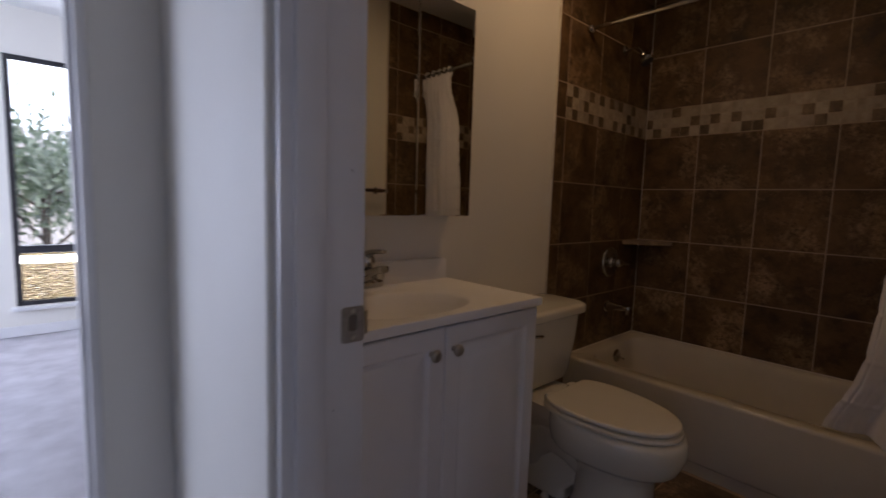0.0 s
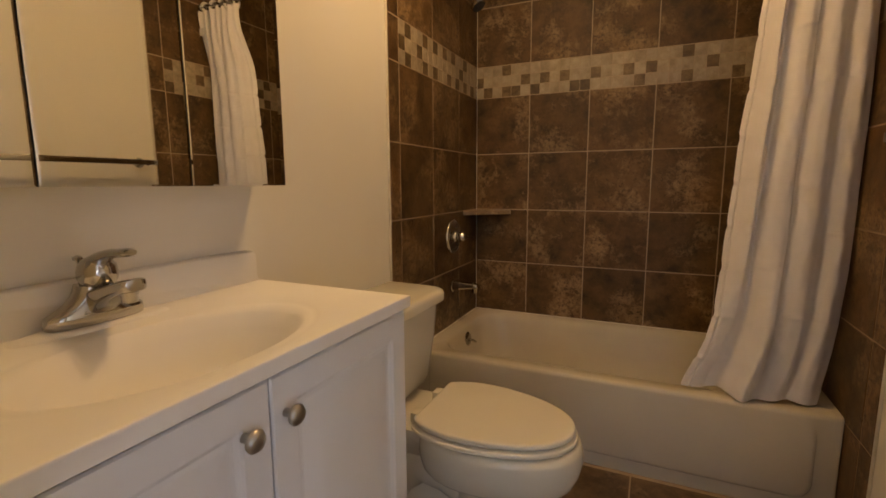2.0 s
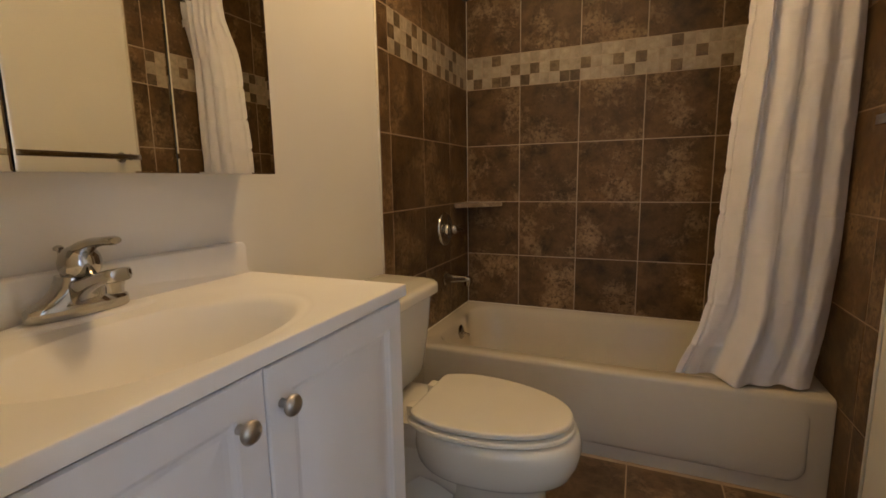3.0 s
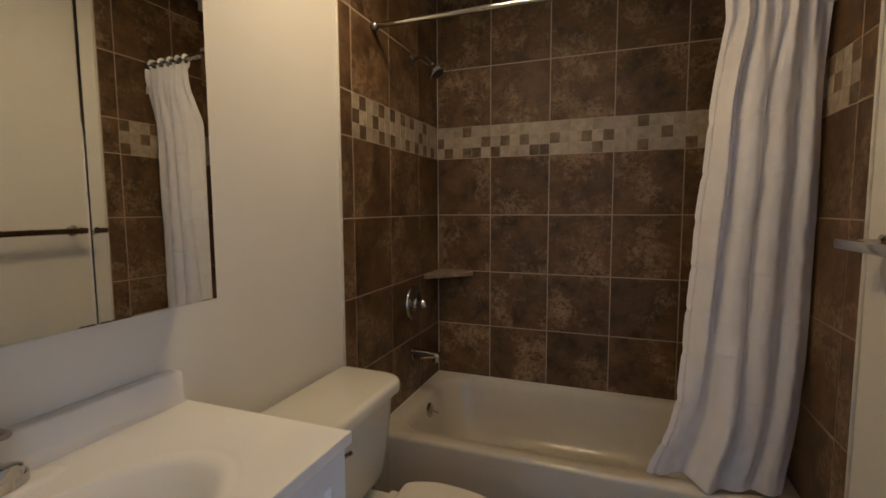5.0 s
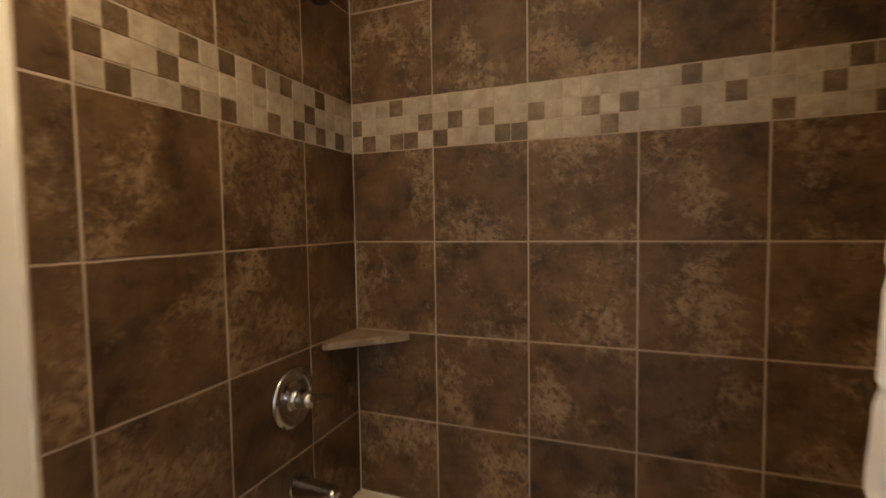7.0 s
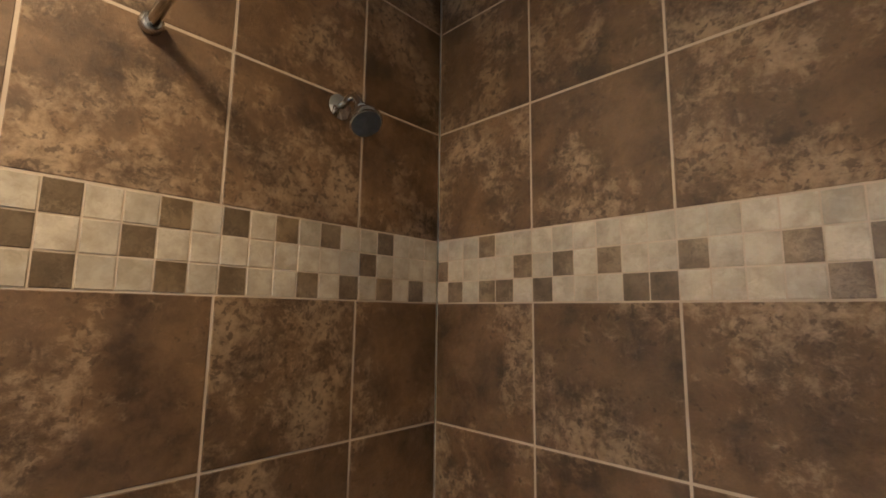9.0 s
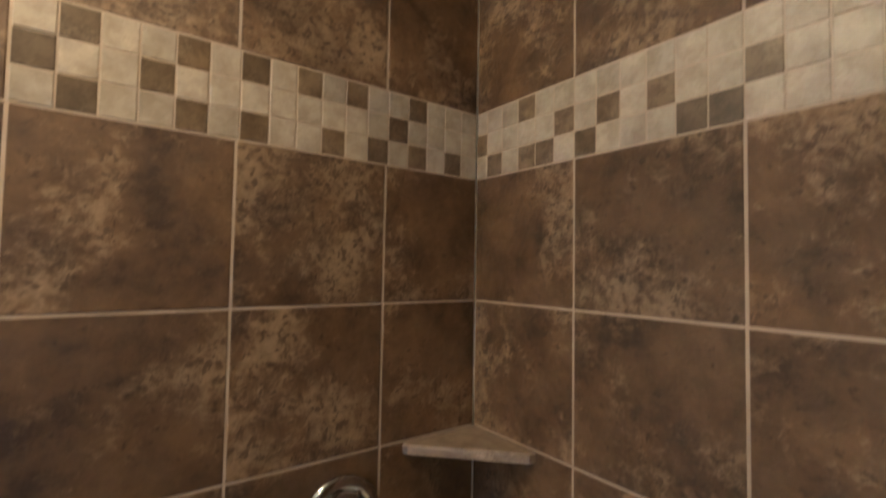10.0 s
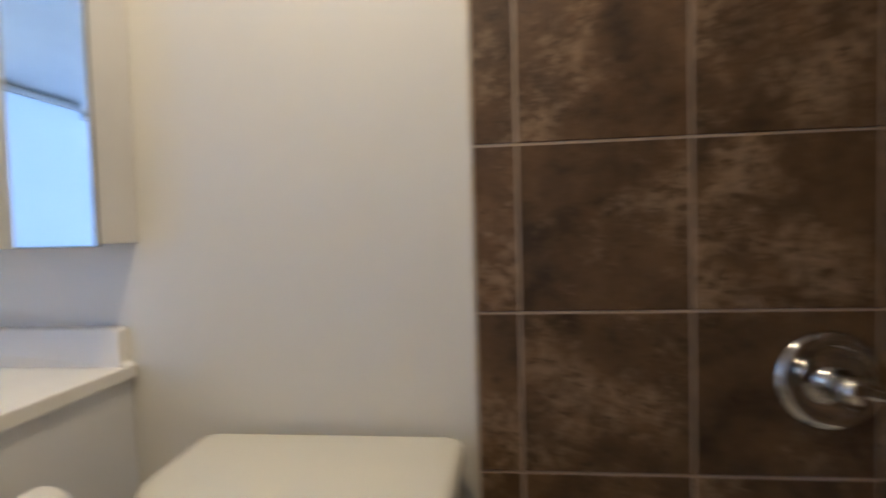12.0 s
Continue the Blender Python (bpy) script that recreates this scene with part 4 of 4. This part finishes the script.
def shower_curtain():
    t = thing("shower_curtain", (2.29, 0.68, 1.95), "white polyester shower curtain drawn aside, hem on the tub rim", "shower curtain")
    rows, top, low = 280, 1.974, TUB_Z + 0.004
    heights, lefts = (0.34, 0.38, 0.45, 0.53, 0.62, 0.78, 0.95, 1.25, 1.4, 1.6, 1.85, 1.98), (0.95, 0.942, 0.915, 0.882, 0.860, 0.845, 0.835, 0.818, 0.803, 0.791, 0.765, 0.782)
    rights = (0.545, 0.54, 0.53, 0.52, 0.512, 0.503, 0.498, 0.498, 0.498, 0.5, 0.505, 0.51)
    # cross-sections from the free hem to the wall: share of the width, depth towards the room
    middle = ((0.0, -0.052), (0.035, -0.030), (0.085, -0.002), (0.14, 0.030), (0.19, 0.052), (0.205, 0.036), (0.235, 0.006), (0.325, 0.046), (0.41, 0.056), (0.475, 0.046),
              (0.50, 0.036), (0.54, 0.035), (0.60, 0.050), (0.67, 0.053), (0.735, 0.034), (0.785, 0.020), (0.84, 0.031), (0.90, 0.036), (0.96, 0.014), (1, 0.0))
    bottom = ((0, 0.050), (0.06, 0.056), (0.13, 0.040), (0.17, 0.024), (0.19, 0.006), (0.25, -0.008), (0.31, 0.006), (0.37, 0.056), (0.44, 0.100), (0.49, 0.096),
              (0.53, 0.066), (0.57, 0.052), (0.63, 0.054), (0.69, 0.058), (0.74, 0.046), (0.79, 0.040), (0.85, 0.050), (0.91, 0.046), (0.96, 0.024), (1, 0.008))
    creases = (0.47, 0.63, 0.79, 0.93, 1.07, 1.22, 1.38, 1.55)
    n, sub = len(middle), 9

    def smooth_step(q):
        q = min(1.0, max(0.0, q))
        return q * q * (3 - 2 * q)

    bm = bmesh.new()
    grid = []
    for j in range(rows + 1):
        v = j / rows
        z0 = top - v * (top - low)
        left, right = float(np.interp(z0, heights, lefts)), float(np.interp(z0, heights, rights))
        down, gather = smooth_step((0.95 - z0) / 0.6), smooth_step((z0 - 1.62) / 0.34)
        keys = []
        for k in range(n):
            f = middle[k][0] * (1 - down) + bottom[k][0] * down
            d = middle[k][1] * (1 - down) + bottom[k][1] * down
            even = k / (n - 1)
            f = f * (1 - gather) + even * gather
            d = d * (1 - gather) + (0.014 + (0.013 if k % 3 == 1 else -0.008)) * gather
            sway = 0.012 * math.sin(3.1 * v + 0.9 * k) * (1 - even) * (1 - gather)
            keys.append((f + (sway if 0 < k < n - 1 else 0), d))
        line = []
        for k in range(n - 1):
            p0, p1, p2, p3 = keys[max(k - 1, 0)], keys[k], keys[k + 1], keys[min(k + 2, n - 1)]
            for q in range(sub + (k == n - 2)):
                r = q / sub
                f, d = (0.5 * (2 * b1 + (c1 - a1) * r + (2 * a1 - 5 * b1 + 4 * c1 - d1) * r * r + (3 * b1 - a1 - 3 * c1 + d1) * r ** 3) for a1, b1, c1, d1 in zip(p0, p1, p2, p3))
                u = (k + r) / (n - 1)
                x = 2.322 - 0.035 * gather - d * (0.70 + 0.22 * down + 0.3 * gather)
                y = left + (right - left) * f
                z = z0
                x += 0.005 * noise.noise(Vector((u * 7, v * 4, 3.0))) + 0.0032 * noise.noise(Vector((u * 19 + v * 9, v * 21 - u * 6, 8.0)))
                y += 0.004 * noise.noise(Vector((u * 5, v * 6, 1.0)))
                for c, cz in enumerate(creases):
                    reach = max(0.0, math.sin(c * 2.4 + 8 * u)) if u > 0.2 else (2.2 if u < 0.065 else 1.0)
                    x -= 0.0042 * reach * math.exp(-(((z - cz) + 0.012 * math.sin(6 * u + c)) / 0.005) ** 2)
                x += 0.009 * (1 - gather) * math.exp(-((u - 0.062) / 0.008) ** 2)
                if u < 0.1:
                    y -= 0.003 * (1 - u / 0.1) * max(math.exp(-((z - cz) / 0.012) ** 2) for cz in creases)
                if z0 < 0.55:
                    e = smooth_step((0.55 - z0) / 0.2)
                    z += 0.010 * e * (0.5 + 0.5 * math.sin(17 * u + 1)) * (1 - math.exp(-((u - 0.44) / 0.1) ** 2))
                    x += 0.006 * e * noise.noise(Vector((u * 16, v * 30, 5.0)))
                line.append(bm.verts.new((x, max(y, 0.4965), z)))
        grid.append(line)
    for a, b in zip(grid, grid[1:]):
        for i in range(len(a) - 1):
            bm.faces.new((a[i], a[i + 1], b[i + 1], b[i]))
    ob = part("cloth", bm, CLOTH, t, smooth=180)
    sol = ob.modifiers.new("thickness", "SOLIDIFY")
    sol.thickness, sol.offset = 0.0012, 0
    part("care_label", box((2.268, 0.499, 1.855), (2.2695, 0.528, 1.89)), RING, t, "small white care label")
    for k in range(5):
        y = 0.530 + k * 0.058
        pts = []
        for q in range(15):
            a = radians(-75 + q * 24)
            pts.append((2.29 + 0.021 * math.sin(a), y + 0.010 * math.sin(a * 0.5 + k), 1.990 + 0.029 * math.cos(a)))
        part("ring", tube(pts, 0.0062, 8), RING, t, "white plastic curtain hook", 60)
    return t


RING = plain("white_plastic_hook", (0.72, 0.71, 0.69), (0.78, 0.77, 0.75), 0.3, 20)
shower_curtain()

# ---- tiles ----
TILE_MESH = {}


def tile_mesh(w, h, d, bev, material):
    """A tile lying in its own xz plane, front towards -y, centred."""
    key = (round(w, 3), round(h, 3), material.name)
    if key not in TILE_MESH:
        bm = bmesh.new()
        loops = [[(-w / 2 + i, q, -h / 2 + i), (w / 2 - i, q, -h / 2 + i), (w / 2 - i, q, h / 2 - i), (-w / 2 + i, q, h / 2 - i)] for i, q in ((0, d), (0, bev), (bev, 0))]
        rings(bm, loops, False, True)
        bmesh.ops.recalc_face_normals(bm, faces=bm.faces)
        me = bpy.data.meshes.new("tile")
        bm.to_mesh(me)
        bm.free()
        me.materials.append(material)
        TILE_MESH[key] = me
    return TILE_MESH[key]


def lay(parent, name, m, w, h, d, material, bev=0.0016):
    ob = new(name, tile_mesh(w, h, d, bev, material))
    ob.parent = parent
    ob.matrix_basis = m
    return ob


JOINT = 0.0046
ROWS_Z = [TUB_Z - 0.012, 0.636, 0.934, 1.2405, 1.545, 1.710, 2.015, 2.320, CEIL - 0.001]
LOW_Z = [0.004, 0.33, 0.636]
COLS_X = [2.048, 2.128, 2.431, 2.738, BACK]
COLS_Y = [NORTH, 1.700, 1.394, 1.088, 0.782, SOUTH]
NORTH_DARK = ("01001010101001000", "10010000000010000", "01001010010101010")
SOUTH_DARK = ("10010010010100100", "00100100001000010", "10001000100100101")
EAST_DARK = ("000100000000000000001000000110", "100001010100100101000010001000", "010110100011000010001000100010")
turn_n, turn_e, turn_s = pose(0, 0, 0), pose(0, 0, 0, 0, 0, -90), pose(0, 0, 0, 0, 0, 180)


def side_wall(parent, y, turned, dark, flip):
    wob = random.Random(3 if flip else 2)
    for i in range(4):
        xa, xb = COLS_X[i], COLS_X[i + 1]
        levels = ROWS_Z if xa > 2.2 else LOW_Z + ROWS_Z[2:]
        if i == 0:
            levels = LOW_Z + ROWS_Z[2:]
        for za, zb in zip(levels, levels[1:]):
            if abs(za - 1.545) < 1e-6 and i > 0:
                continue
            m = Matrix.Translation(((xa + xb) / 2, y + wob.uniform(-0.0003, 0.0003), (za + zb) / 2)) @ turned
            lay(parent, "tile", m, xb - xa - JOINT, zb - za - JOINT, 0.007, TILE)
    n = 17
    w = (BACK - 2.128) / n
    for r in range(3):
        for k in range(n):
            m = Matrix.Translation((2.128 + (k + 0.5) * w, y + wob.uniform(-0.0003, 0.0004), 1.710 - 0.055 * (r + 0.5))) @ turned
            lay(parent, "mosaic_tile", m, w - 0.0028, 0.055 - 0.0028, 0.006, MOSAIC_DARK if dark[r][k] == "1" else MOSAIC_LIGHT, 0.001)


# grout beds stand behind the tile faces
for nm, lo, hi, par in (("grout_bed", (2.046, 2.0014, 0.002), (2.9985, 2.0085, CEIL - 0.001), wall_north),
                        ("grout_bed", (3.0014, 0.4915, TUB_Z - 0.02), (3.0085, 1.9985, CEIL - 0.001), wall_east),
                        ("grout_bed", (2.046, 0.4815, 0.002), (2.9985, 0.4886, CEIL - 0.001), wall_south)):
    part(nm, box(lo, hi), GROUT, par)
side_wall(wall_north, NORTH, turn_n, NORTH_DARK, False)
side_wall(wall_south, SOUTH, turn_s, SOUTH_DARK, True)
wob = random.Random(7)
for i in range(5):
    ya, yb = COLS_Y[i], COLS_Y[i + 1]
    for za, zb in zip(ROWS_Z, ROWS_Z[1:]):
        if abs(za - 1.545) < 1e-6:
            continue
        m = Matrix.Translation((BACK + wob.uniform(-0.0003, 0.0003), (ya + yb) / 2, (za + zb) / 2)) @ turn_e
        lay(wall_east, "tile", m, ya - yb - JOINT, zb - za - JOINT, 0.007, TILE)
edges_y = [NORTH] + [1.700 + 0.0522 * (6 - k) for k in range(1, 6)] + [1.700 + 0.051 * (6 - k) for k in range(6, 30)] + [SOUTH]
for r in range(3):
    for k in range(30):
        ya, yb = edges_y[k], edges_y[k + 1]
        m = Matrix.Translation((BACK + wob.uniform(-0.0003, 0.0004), (ya + yb) / 2, 1.710 - 0.055 * (r + 0.5))) @ turn_e
        lay(wall_east, "mosaic_tile", m, ya - yb - 0.0028, 0.055 - 0.0028, 0.006, MOSAIC_DARK if EAST_DARK[r][k] == "1" else MOSAIC_LIGHT, 0.001)
for y0, y1, par in ((1.9995, 2.0078, wall_north), (0.4822, 0.4905, wall_south)):
    part("caulk_bead", box((2.0405, y0, 0.002), (2.0465, y1, CEIL - 0.002), 0.002), CAULK, par, smooth=50)

# sealant between tub and tile
for lo, hi, par in (((TUB_X + 0.02, NORTH - 0.006, TUB_Z - 0.003), (BACK - 0.004, NORTH + 0.0005, TUB_Z + 0.004), wall_north), ((BACK - 0.006, SOUTH + 0.004, TUB_Z - 0.003), (BACK + 0.0005, NORTH - 0.006, TUB_Z + 0.004), wall_east)):
    part("sealant", box(lo, hi, 0.002, 2), CAULK, par, smooth=50)

# floor tiles
FX = [2.216 - 0.306 * k for k in range(6)] + [HALL_FACE + 0.002]
FY = [2.006, 1.706, 1.400, 1.094, 0.788, 0.484]
for xb, xa in zip(FX, FX[1:]):
    for yb, ya in zip(FY, FY[1:]):
        if xa < 0.584 and (ya < JAMB_R or yb > JAMB_L):
            continue
        m = Matrix.Translation(((xa + xb) / 2, (ya + yb) / 2, 0.0)) @ pose(0, 0, 0, -90)
        lay(floor, "floor_tile", m, xb - xa - 0.005, yb - ya - 0.005, 0.002, FLOOR_TILE, 0.0012)
